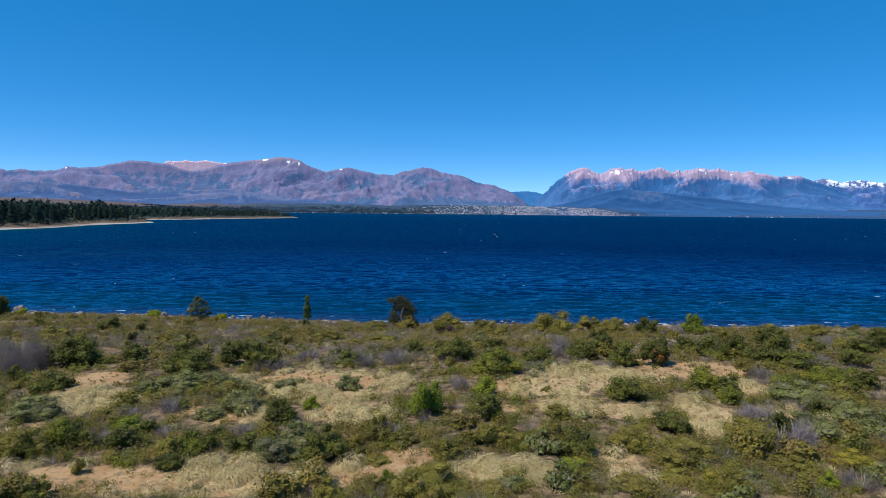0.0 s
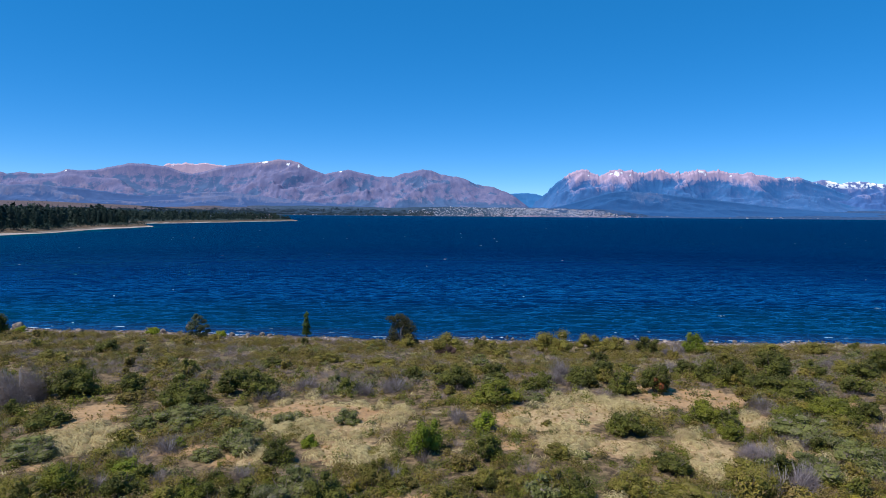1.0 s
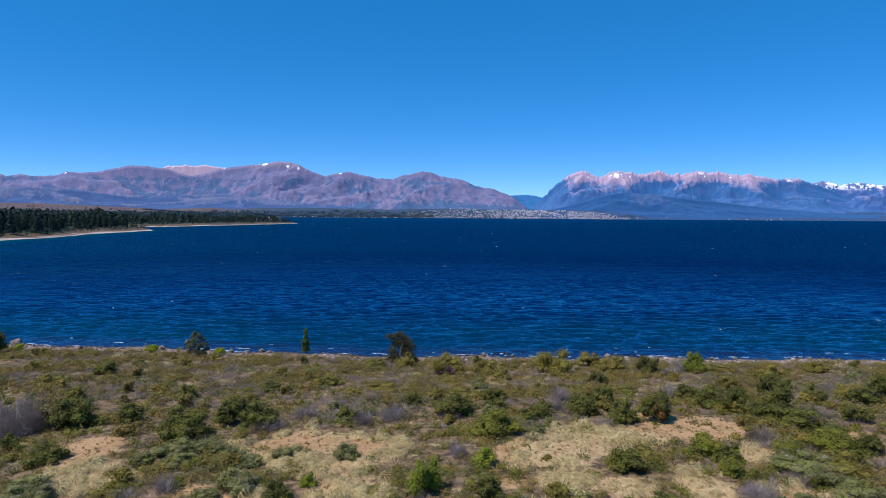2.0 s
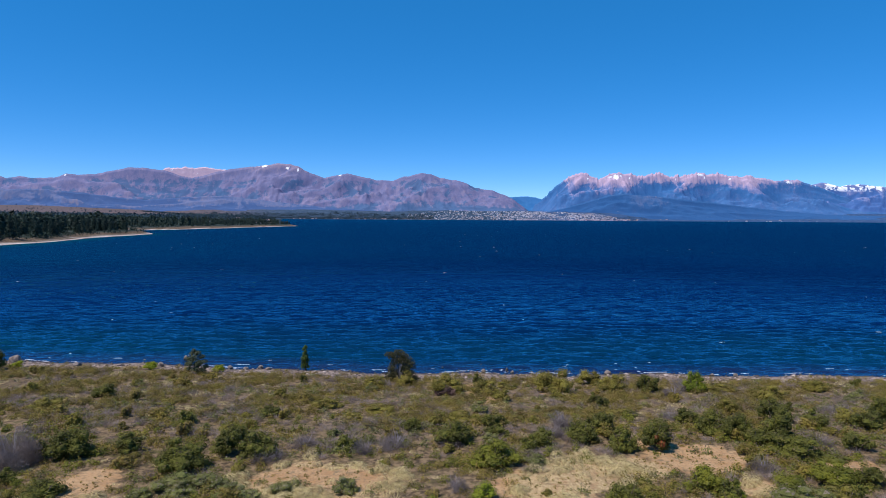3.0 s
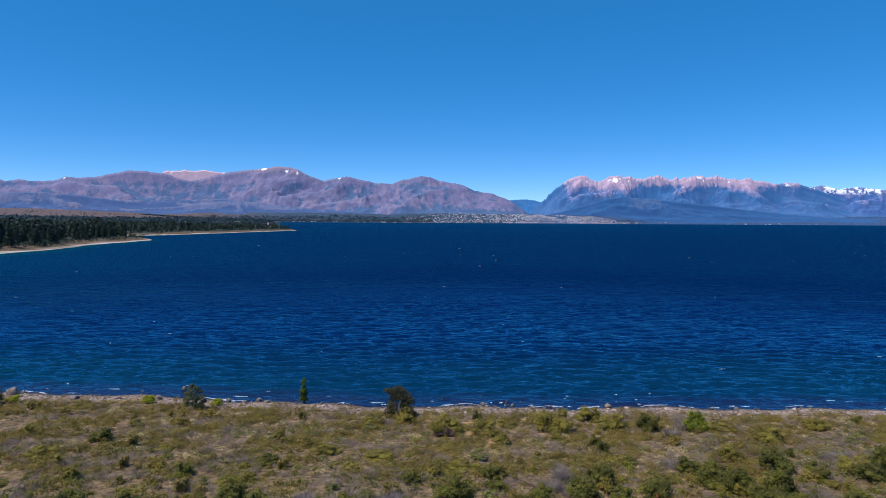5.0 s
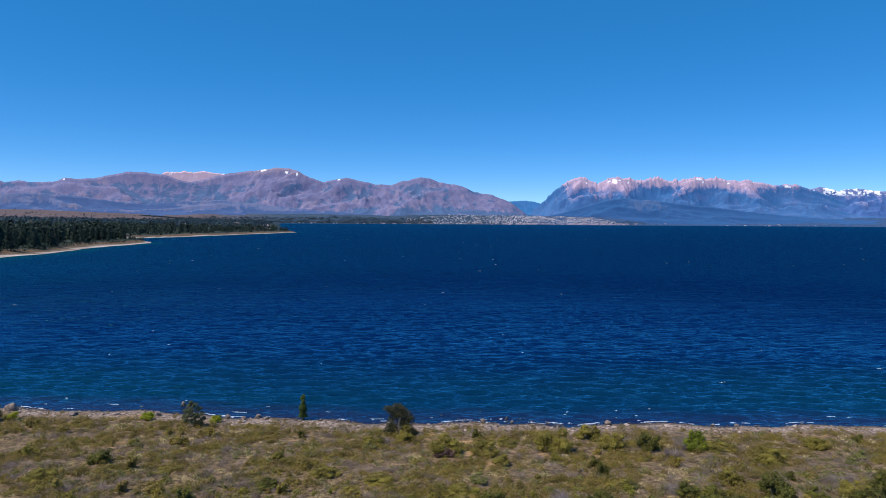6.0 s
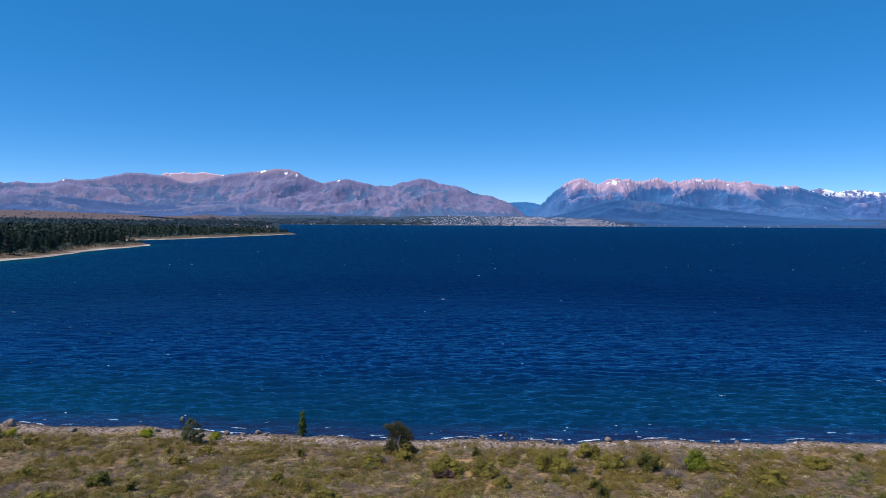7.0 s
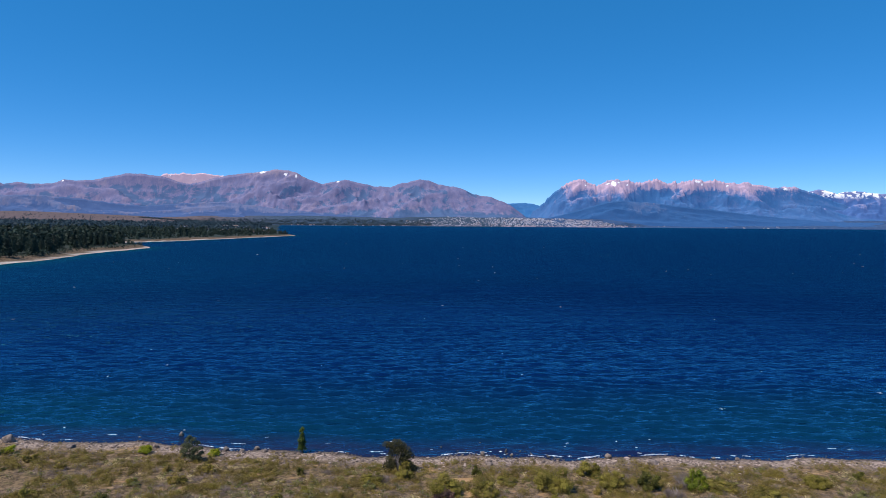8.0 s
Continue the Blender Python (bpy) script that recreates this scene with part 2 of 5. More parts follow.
def mountain_material(name, hazy_rock_a, hazy_rock_b, wood, wood_top, snow_from, snow_cut, pale=(0.36, 0.27, 0.27), pale_from=260, groves=0.0):
    """Woods and scrub below wood_top and up the hollows, bare rock above, paler towards the crest, snow in drifts above
    snow_from. Haze is painted in through bluish rock and wood colours.
    """
    k = Mat(name, 0.95, 0.05)
    z = k.axis("Z")
    hollow = k.attribute("hollow")
    rough = k.noise(0.024, 7.0, 0.66, stretch=(1, 0.6, 0.75), warp=0.15)
    grit = k.noise(0.085, 4.0, 0.7, stretch=(1, 0.6, 0.7))
    streak = k.noise(0.040, 6.0, 0.7, stretch=(1, 0.5, 0.28), warp=0.35)
    broad = k.noise(0.006, 5.0, 0.6)
    c = k.mix(k.ramp(k.math("ADD", k.math("MULTIPLY", rough, 0.55), k.math("ADD", k.math("MULTIPLY", grit, 0.2), k.math("MULTIPLY", streak, 0.25))), 0.34, 0.66), hazy_rock_a, hazy_rock_b)
    level = k.math("ADD", z, k.math("ADD", k.math("MULTIPLY", streak, 190.0), k.math("MULTIPLY", grit, 60.0)))
    c = k.mix(k.ramp(k.math("SUBTRACT", level, k.math("MULTIPLY", hollow, 110.0)), pale_from, pale_from + 70, 0.0, 0.85), c, pale)
    # scree fans, paler than the slopes
    scree = k.math("ADD", k.math("MULTIPLY", k.noise(0.010, 5.0, 0.6), 0.6), k.math("MULTIPLY", streak, 0.4))
    c = k.mix(k.ramp(scree, 0.53, 0.62, 0.0, 0.55), c, pale)
    line = k.math("ADD", k.math("ADD", z, k.math("ADD", k.math("MULTIPLY", rough, 90.0), k.math("MULTIPLY", streak, 130.0))), k.math("MULTIPLY", broad, 260.0))
    line = k.math("SUBTRACT", line, k.math("MULTIPLY", hollow, 190.0))
    c = k.mix(k.ramp(line, wood_top - 14, wood_top + 30, 0.88, 0.0), c, wood)
    grove = k.math("ADD", k.noise(0.0085, 8.0, 0.72, stretch=(1, 0.6, 1.3), warp=0.5), k.math("MULTIPLY", k.math("SUBTRACT", hollow, 0.5), 0.16))
    grove = k.math("SUBTRACT", grove, k.math("ADD", k.ramp(z, 270, 350, 0.0, 0.2), k.ramp(z, 90, 200, 0.06, 0.0)))
    c = k.mix(k.ramp(grove, 0.52, 0.58, 0.0, groves), c, wood)
    drift = k.noise(0.022, 5.0, 0.6, stretch=(1, 0.5, 1.6))
    snow = k.math("MULTIPLY", k.ramp(drift, snow_cut, snow_cut + 0.03), k.ramp(z, snow_from, snow_from + 25))
    patch = k.ramp(k.math("ADD", k.attribute("snow"), k.math("MULTIPLY", k.math("SUBTRACT", k.noise(0.16, 4.0, 0.75, stretch=(1, 0.5, 1.4)), 0.5), 2.4)), 0.45, 0.65)
    c = k.mix(k.math("MAXIMUM", snow, patch), c, (0.88, 0.90, 0.94))
    k.bump(k.math("ADD", k.math("MULTIPLY", streak, 0.8), k.math("ADD", rough, k.math("MULTIPLY", grit, 0.3))), 0.3, 9.0)
    return k.colour(c)


def plain(name, a, b, scale=2.0, rough=0.8, spread=0.0):
    k = Mat(name, rough, 0.3)
    c = k.mix(k.ramp(k.noise(scale, 4.0), 0.3, 0.7), a, b)
    return k.colour(k.mix(k.ramp(k.island(), 0.3, 1.0, 0.0, spread), c, (0.36, 0.31, 0.31)))


M_GROUND = ground_material()
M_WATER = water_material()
# haze painted into the ranges: rock and woods tinted blue and mauve
M_RANGE_LEFT = mountain_material("hazy_mauve_range", (0.115, 0.138, 0.262), (0.196, 0.186, 0.305), (0.056, 0.122, 0.242), 225, 900, 0.9, (0.255, 0.220, 0.305), 410, groves=0.85)
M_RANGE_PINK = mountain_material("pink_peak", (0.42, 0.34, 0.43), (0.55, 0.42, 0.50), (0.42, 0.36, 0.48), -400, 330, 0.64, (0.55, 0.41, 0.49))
M_RANGE_FAR = mountain_material("hazy_blue_hill", (0.050, 0.212, 0.455), (0.068, 0.238, 0.490), (0.044, 0.196, 0.430), 200, 900, 0.9, (0.065, 0.23, 0.47))
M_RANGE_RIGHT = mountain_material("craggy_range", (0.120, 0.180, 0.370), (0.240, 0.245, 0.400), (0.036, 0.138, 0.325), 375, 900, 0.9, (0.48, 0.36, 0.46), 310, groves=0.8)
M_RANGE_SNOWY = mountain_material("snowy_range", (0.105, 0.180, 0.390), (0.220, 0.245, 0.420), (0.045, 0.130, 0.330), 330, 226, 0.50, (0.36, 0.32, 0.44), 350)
M_HILL_RIGHT = mountain_material("hazy_wooded_hill", (0.036, 0.112, 0.260), (0.078, 0.140, 0.280), (0.026, 0.100, 0.248), 300, 900, 0.9, (0.130, 0.155, 0.265), 330, groves=0.7)
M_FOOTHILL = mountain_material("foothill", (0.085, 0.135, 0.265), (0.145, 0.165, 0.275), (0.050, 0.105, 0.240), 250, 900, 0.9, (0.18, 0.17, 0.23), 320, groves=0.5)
M_FOAM = plain("foam", (0.40, 0.50, 0.62), (0.62, 0.71, 0.82), 3.0)
# pale plaster with the town's haze painted in as a bluish cast
M_PLASTER = plain("hazy_plaster", (0.42, 0.42, 0.50), (0.74, 0.74, 0.80), 0.3, spread=0.7)
M_ROOF = plain("roof_sheet", (0.24, 0.16, 0.14), (0.38, 0.28, 0.25), 0.3, spread=0.4)

# ---- mesh helpers ----
rng = np.random.default_rng(7)


def sheet(name, verts, faces, material, smooth=False):
    """A mesh from arrays of corners and of faces with equally many corners each."""
    verts, faces = np.asarray(verts, np.float32), np.asarray(faces, np.int32)
    me = bpy.data.meshes.new(name)
    n, k = faces.shape
    me.vertices.add(len(verts))
    me.vertices.foreach_set("co", verts.ravel())
    me.loops.add(n * k)
    me.loops.foreach_set("vertex_index", faces.ravel())
    me.polygons.add(n)
    me.polygons.foreach_set("loop_start", np.arange(0, n * k, k, dtype=np.int32))
    me.polygons.foreach_set("use_smooth", np.full(n, smooth))
    me.update(calc_edges=True)
    me.materials.append(material)
    return me


def part(name, mesh, parent, label=""):
    ob = new(name, mesh)
    ob.parent = parent
    return tagged(ob, label)


def thing(name, m, label, category, group=""):
    ob = new(name)
    ob.matrix_basis = m
    return tagged(ob, label, category, group)


def grid(xs, ys):
    """Corners (x, y) and quads of a grid."""
    gx, gy = np.meshgrid(xs, ys)
    nx, ny = len(xs), len(ys)
    i = (np.arange(ny - 1)[:, None] * nx + np.arange(nx - 1)[None, :]).ravel()
    return gx.ravel(), gy.ravel(), np.stack([i, i + 1, i + nx + 1, i + nx], 1)


def smooth(a, b, x):
    t = np.clip((x - a) / (b - a), 0, 1)
    return t * t * (3 - 2 * t)


def wavy(x, y, seed=0.0, octaves=7):
    """A soft uneven field of about -1 to 1 from sums of turned waves."""
    s = 0
    for i in range(octaves):
        a, f = 2.4 * i + seed, 1.0 * 1.45 ** i
        s = s + np.sin((x * np.cos(a) + y * np.sin(a)) * f + 1.7 * i + seed * 3 + 0.8 * np.sin((y * np.cos(a) - x * np.sin(a)) * f * 0.7)) / (1 + 0.55 * i)
    return s / 2.6


def units(n):
    v = rng.normal(size=(n, 3))
    return v / np.linalg.norm(v, axis=1, keepdims=True)


def flakes(at, out, size, stretch=1.4, tangle=0.8):
    """A pointed leaf at each place, facing out more or less."""
    n = len(at)
    nrm = out + tangle * units(n)
    nrm /= np.linalg.norm(nrm, axis=1, keepdims=True)
    u = np.cross(nrm, units(n))
    u /= np.linalg.norm(u, axis=1, keepdims=True) + 1e-9
    w = np.cross(nrm, u)
    s = (np.asarray(size) * rng.uniform(0.6, 1.3, n))[:, None]
    skew = rng.uniform(-0.5, 0.5, (n, 1))
    v = np.stack([at - u * s * stretch * 0.5 + w * s * (skew - 0.55), at - u * s * stretch * 0.4 + w * s * (skew + 0.55), at + u * s * stretch * 0.62], 1)
    return v.reshape(-1, 3)


def tris(verts):
    return np.arange(len(verts)).reshape(-1, 3)


def crown(lobes, count, size, tangle=0.8, low=-0.5, fill=0.66):
    """Leaves over a set of lobes (x, y, z, rx, ry, rz), thinner inside and below."""
    lobes = np.asarray(lobes, float)
    area = lobes[:, 3] * lobes[:, 5]
    pick = rng.choice(len(lobes), count, p=area / area.sum())
    d = units(count)
    d[:, 2] = np.where(d[:, 2] < low, -d[:, 2], d[:, 2])
    r = rng.uniform(0.55, 1.06, count) ** 0.6
    r = np.where(rng.uniform(0, 1, count) < 0.3, r * rng.uniform(1.0, 1.35, count), r)
    l = lobes[pick]
    at = l[:, :3] + d * l[:, 3:] * r[:, None]
    at[:, 2] = np.maximum(at[:, 2], -0.02)
    return np.concatenate([flakes(at, d + np.array((0, 0, 0.3)), size, tangle=tangle), core(lobes, fill)])


def core(lobes, fill=0.74):
    """The close inner leaf mass of each lobe, as a broken ball of small facets."""
    t = np.tan(np.linspace(-1, 1, 3) * 0.785)
    faces = []
    for axis in range(3):
        for side in (-1.0, 1.0):
            for i in range(2):
                for j in range(2):
                    for a, b in ((i, j), (i + 1, j), (i + 1, j + 1), (i, j), (i + 1, j + 1), (i, j + 1)):
                        q = [0, 0, 0]
                        q[axis], q[(axis + 1) % 3], q[(axis + 2) % 3] = side, t[a], t[b]
                        faces.append(q)
    ball = np.array(faces)
    ball /= np.linalg.norm(ball, axis=1, keepdims=True)
    v = lobes[:, None, :3] + ball[None] * lobes[:, None, 3:] * fill * rng.uniform(0.8, 1.05, (len(lobes), len(ball), 1))
    return v.reshape(-1, 3)


def sticks(a, b, ra, rb):
    """Four-sided tapering sticks from a to b."""
    a, b = np.asarray(a, float), np.asarray(b, float)
    n = len(a)
    w = b - a
    w /= np.linalg.norm(w, axis=1, keepdims=True) + 1e-9
    u = np.cross(w, np.array((0.31, 0.77, 0.55)))
    u /= np.linalg.norm(u, axis=1, keepdims=True) + 1e-9
    v = np.cross(w, u)
    ra, rb = np.broadcast_to(ra, n)[:, None], np.broadcast_to(rb, n)[:, None]
    ring = [a + u * ra, a + v * ra, a - u * ra, a - v * ra, b + u * rb, b + v * rb, b - u * rb, b - v * rb]
    verts = np.stack(ring, 1).reshape(-1, 3)
    f = np.array([(0, 1, 5, 4), (1, 2, 6, 5), (2, 3, 7, 6), (3, 0, 4, 7), (4, 5, 6, 7)])
    faces = (np.arange(n)[:, None, None] * 8 + f[None]).reshape(-1, 4)
    return verts, faces


def lobes_for(w, h, n, spread=0.8):
    out = []
    for i in range(n):
        a, r = rng.uniform(0, 6.283), spread * w / 2 * math.sqrt(rng.uniform(0, 1))
        s = rng.uniform(0.24, 0.42)
        top = h * rng.uniform(0.5, 1.12) * (1 - 0.4 * (2 * r / w) ** 2)
        rz = min(top * 0.5, 0.66 * h * s)
        if i % 5 > 2:   # skirts that close the shrub down to the ground
            r = spread * w / 2 * rng.uniform(0.65, 1.05)
            top = rz + h * rng.uniform(0.14, 0.42)
        out.append((r * math.cos(a), r * math.sin(a), top - rz, w / 1.8 * s, w / 1.8 * s, rz))
    out.append((0, 0, 0.40 * h, 0.33 * w, 0.33 * w, 0.38 * h))
    return out

# ---- the lie of the land ----
def shore(x):
    """How far ahead the near waterline lies."""
    return 70.4 + 3.6 * smooth(6, 48, -x) + 0.6 * smooth(14, 30, x) + 0.45 * np.sin(x * 0.33 + 0.6) + 0.3 * np.sin(x * 0.83)


COAST_Y = (60, 75, 200, 330, 390, 430, 510, 600, 618, 640, 716, 815, 980, 1150, 1172, 1200, 1500, 2500, 4200, 5000)
COAST_X = (-70, -120, -240, -254, -260, -266, -282, -284, -298, -372, -376, -346, -317, -286, -298, -335, -415, -695, -1160, -1370)


def coast(y):
    """The waterline of the wooded land on the left."""
    return np.interp(y, COAST_Y, COAST_X) + 2.0 * np.sin(y * 0.05) + 1.2 * np.sin(y * 0.13)


def far_shore(x):
    return 4260 + 50 * smooth(-300, 250, x) + 170 * smooth(1120, 1500, x) + 12 * np.sin(x * 0.011)


CLEARINGS = [(-17.4, 29.2, 1.9, 2.2), (-15.3, 29.2, 0.9, 1.1), (-6.9, 33.9, 5.1, 3.5), (-4.5, 28.6, 1.9, 1.9), (-9.1, 27.2, 1.1, 1.1), (-14.7, 21.4, 1.0, 0.7), (-10.5, 19.6, 1.2, 0.5), (-8.5, 20.8, 1.1, 1.4),
             (-7.0, 21.0, 1.3, 1.4), (-3.8, 21.8, 2.4, 1.0), (5.0, 33.4, 2.7, 3.4), (7.6, 35.8, 2.0, 3.1), (5.9, 29.8, 2.0, 1.6), (8.5, 29.1, 1.4, 1.8), (12.0, 28.4, 1.4, 2.9), (16.8, 33.9, 1.4, 1.5),
             (15.9, 27.7, 1.3, 2.2), (1.4, 21.7, 1.1, 1.2), (3.3, 21.7, 1.0, 1.1), (6.7, 22.7, 1.0, 1.6), (10.8, 36.8, 2.5, 2.1),
             (-6.0, 20.3, 1.6, 1.0), (-3.0, 20.6, 1.1, 1.0), (-12.5, 20.6, 2.0, 1.0), (-1.0, 21.6, 0.8, 0.8)]
SANDY = [(-19.4, 32.5, 1.7, 2.3), (-7.2, 34.6, 4.0, 1.3), (-13.3, 20.6, 1.7, 0.7), (-11.8, 21.1, 1.9, 0.7), (-12.3, 19.5, 1.4, 0.5), (-10.4, 20.6, 1.4, 0.6), (-5.0, 21.6, 1.3, 0.5), (-2.1, 22.6, 0.6, 1.1),
         (-3.4, 21.4, 1.5, 0.5), (15.1, 38.7, 3.2, 2.5), (13.3, 40.7, 1.6, 1.3), (16.1, 28.6, 1.1, 1.2), (-12.5, 27.3, 0.9, 0.5), (-11.4, 28.4, 0.9, 0.5), (-10.2, 27.1, 0.5, 0.6), (2.9, 33.5, 0.8, 1.2),
         (2.7, 29.5, 0.5, 0.9), (-17.3, 25.7, 1.0, 0.5), (23.9, 37.7, 1.8, 1.4), (-1.1, 23.2, 0.5, 0.5), (2.2, 57.9, 2.0, 1.0), (1.2, 61.8, 1.4, 0.6)]


def within(x, y, ovals):
    """1 inside any of the ovals (x, y, half width, half depth), fading to 0 outside."""
    s = np.zeros_like(np.asarray(x, float))
    for cx, cy, a, b in ovals:
        q = np.hypot((x - cx) / a, (y - cy) / b)
        s = np.maximum(s, 1 - smooth(0.75, 1.2, q + 0.18 * wavy(x * 1.1, y * 1.1, cx)))
    return s


def near_land(x, y):
    d = shore(x) - y
    z = np.interp(d, (-400, -60, -14, 0, 6, 12, 20, 30, 42, 60, 200, 600), (-30, -6, -1.3, 0, 0.65, 1.2, 2.2, 2.9, 3.2, 3.35, 3.6, 6))
    return z + smooth(7, 20, d) * (0.16 * wavy(x * 0.22, y * 0.22) + 0.05 * wavy(x * 0.9, y * 0.9, 2.0))


def land(x, y):
    """The height of the ground or of the lake's bed."""
    x, y = np.asarray(x, float), np.asarray(y, float)
    near = near_land(x, y)
    d = coast(y) - x
    left = np.interp(d, (-300, -8, 0, 4, 12, 40, 400, 2500), (-30, -1.5, 0, 0.8, 2.6, 4.2, 9, 26))
    left = left + smooth(20, 120, d) * (1.5 * wavy(x * 0.012, y * 0.012, 1.0) + 7 * smooth(1300, 2600, y)) + smooth(350, 1700, d) * (36 * smooth(2300, 4000, y) + 18 * smooth(3750, 4150, y))
    e = y - far_shore(x)
    far = np.interp(e, (-900, -40, 0, 60, 260, 800), (-40, -3, 0, 10, 62, 70)) + smooth(20, 160, e) * 9 * wavy(x * 0.006, y * 0.01, 4.0)
    return np.maximum(np.maximum(near, left), far)


def spaced(*runs):
    """Coordinates from runs (start, end, step)."""
    return np.unique(np.concatenate([np.arange(a, b, s) for a, b, s in runs] + [np.array([runs[-1][1]])]))


gx, gy, gq = grid(spaced((-5000, -1800, 320), (-1800, -430, 70), (-430, -380, 6), (-380, -240, 3.5), (-240, -70, 8), (-70, 70, 1.0), (70, 200, 16), (200, 5000, 300)),
                  spaced((-900, -40, 80), (-40, 14, 6), (14, 84, 0.8), (84, 320, 12), (320, 1260, 18), (1260, 4200, 90), (4200, 4990, 24)))
gz = land(gx, gy)
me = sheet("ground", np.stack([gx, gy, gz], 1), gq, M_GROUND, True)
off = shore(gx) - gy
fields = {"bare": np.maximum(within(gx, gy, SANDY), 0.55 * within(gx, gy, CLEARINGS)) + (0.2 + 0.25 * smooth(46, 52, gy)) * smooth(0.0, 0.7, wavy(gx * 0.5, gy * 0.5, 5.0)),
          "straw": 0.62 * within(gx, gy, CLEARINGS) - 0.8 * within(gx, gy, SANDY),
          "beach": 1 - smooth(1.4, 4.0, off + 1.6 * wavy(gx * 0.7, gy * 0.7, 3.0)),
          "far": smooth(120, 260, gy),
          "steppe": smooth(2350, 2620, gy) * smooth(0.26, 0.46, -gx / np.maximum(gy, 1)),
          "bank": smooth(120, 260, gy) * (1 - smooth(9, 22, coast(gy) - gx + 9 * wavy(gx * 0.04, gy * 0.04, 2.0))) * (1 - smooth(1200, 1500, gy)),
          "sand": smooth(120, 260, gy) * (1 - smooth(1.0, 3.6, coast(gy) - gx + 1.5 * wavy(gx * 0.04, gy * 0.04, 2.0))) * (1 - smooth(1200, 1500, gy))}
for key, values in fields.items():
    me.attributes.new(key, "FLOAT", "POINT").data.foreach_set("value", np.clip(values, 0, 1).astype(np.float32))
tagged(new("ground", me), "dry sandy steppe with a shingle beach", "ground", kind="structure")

wx, wy, wq = grid(spaced((-5000, -450, 130), (-450, -170, 14), (-170, -72, 3.2), (-72, 72, 0.7), (72, 170, 3.2), (170, 450, 28), (450, 5000, 200)),
                  spaced((68, 105, 0.25), (105, 160, 0.6), (160, 240, 1.2), (240, 400, 8), (400, 1300, 22), (1300, 4800, 140)))


def swell(x, y):
    """Short wind waves running in on the beach, in uneven trains with sharpened crests."""
    z = np.zeros_like(x)
    for i in range(18):
        a, length = 0.42 * math.sin(5.1 * i) + 0.05, 0.85 * 1.09 ** i
        bend = 1.5 * np.sin(x * 1.15 / length + 1.9 * i + 0.6 * np.sin(y * 0.5 + i)) + 1.2 * np.sin(x * 0.31 / length + y * 0.13 + i)
        phase = (x * math.sin(a) + y * math.cos(a)) * 6.283 / length + 2.1 * i + bend
        train = np.clip(0.35 + 0.65 * np.sin(x * 0.85 / length + 1.3 * np.sin(y * 0.42 / length + i) + 3.3 * i), 0, 1)
        z += 0.0205 * length * train * (2 * (0.5 + 0.5 * np.sin(phase)) ** 1.8 - 0.75)
    return z


calm = (0.3 + 0.7 * smooth(0, 9, wy - shore(wx))) * (1 - smooth(150, 240, wy)) * (1 - smooth(120, 170, np.abs(wx)))
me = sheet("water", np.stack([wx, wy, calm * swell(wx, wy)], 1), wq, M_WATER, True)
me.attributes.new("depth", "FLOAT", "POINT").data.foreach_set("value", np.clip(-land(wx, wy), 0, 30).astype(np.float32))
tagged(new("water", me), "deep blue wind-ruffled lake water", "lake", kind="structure")


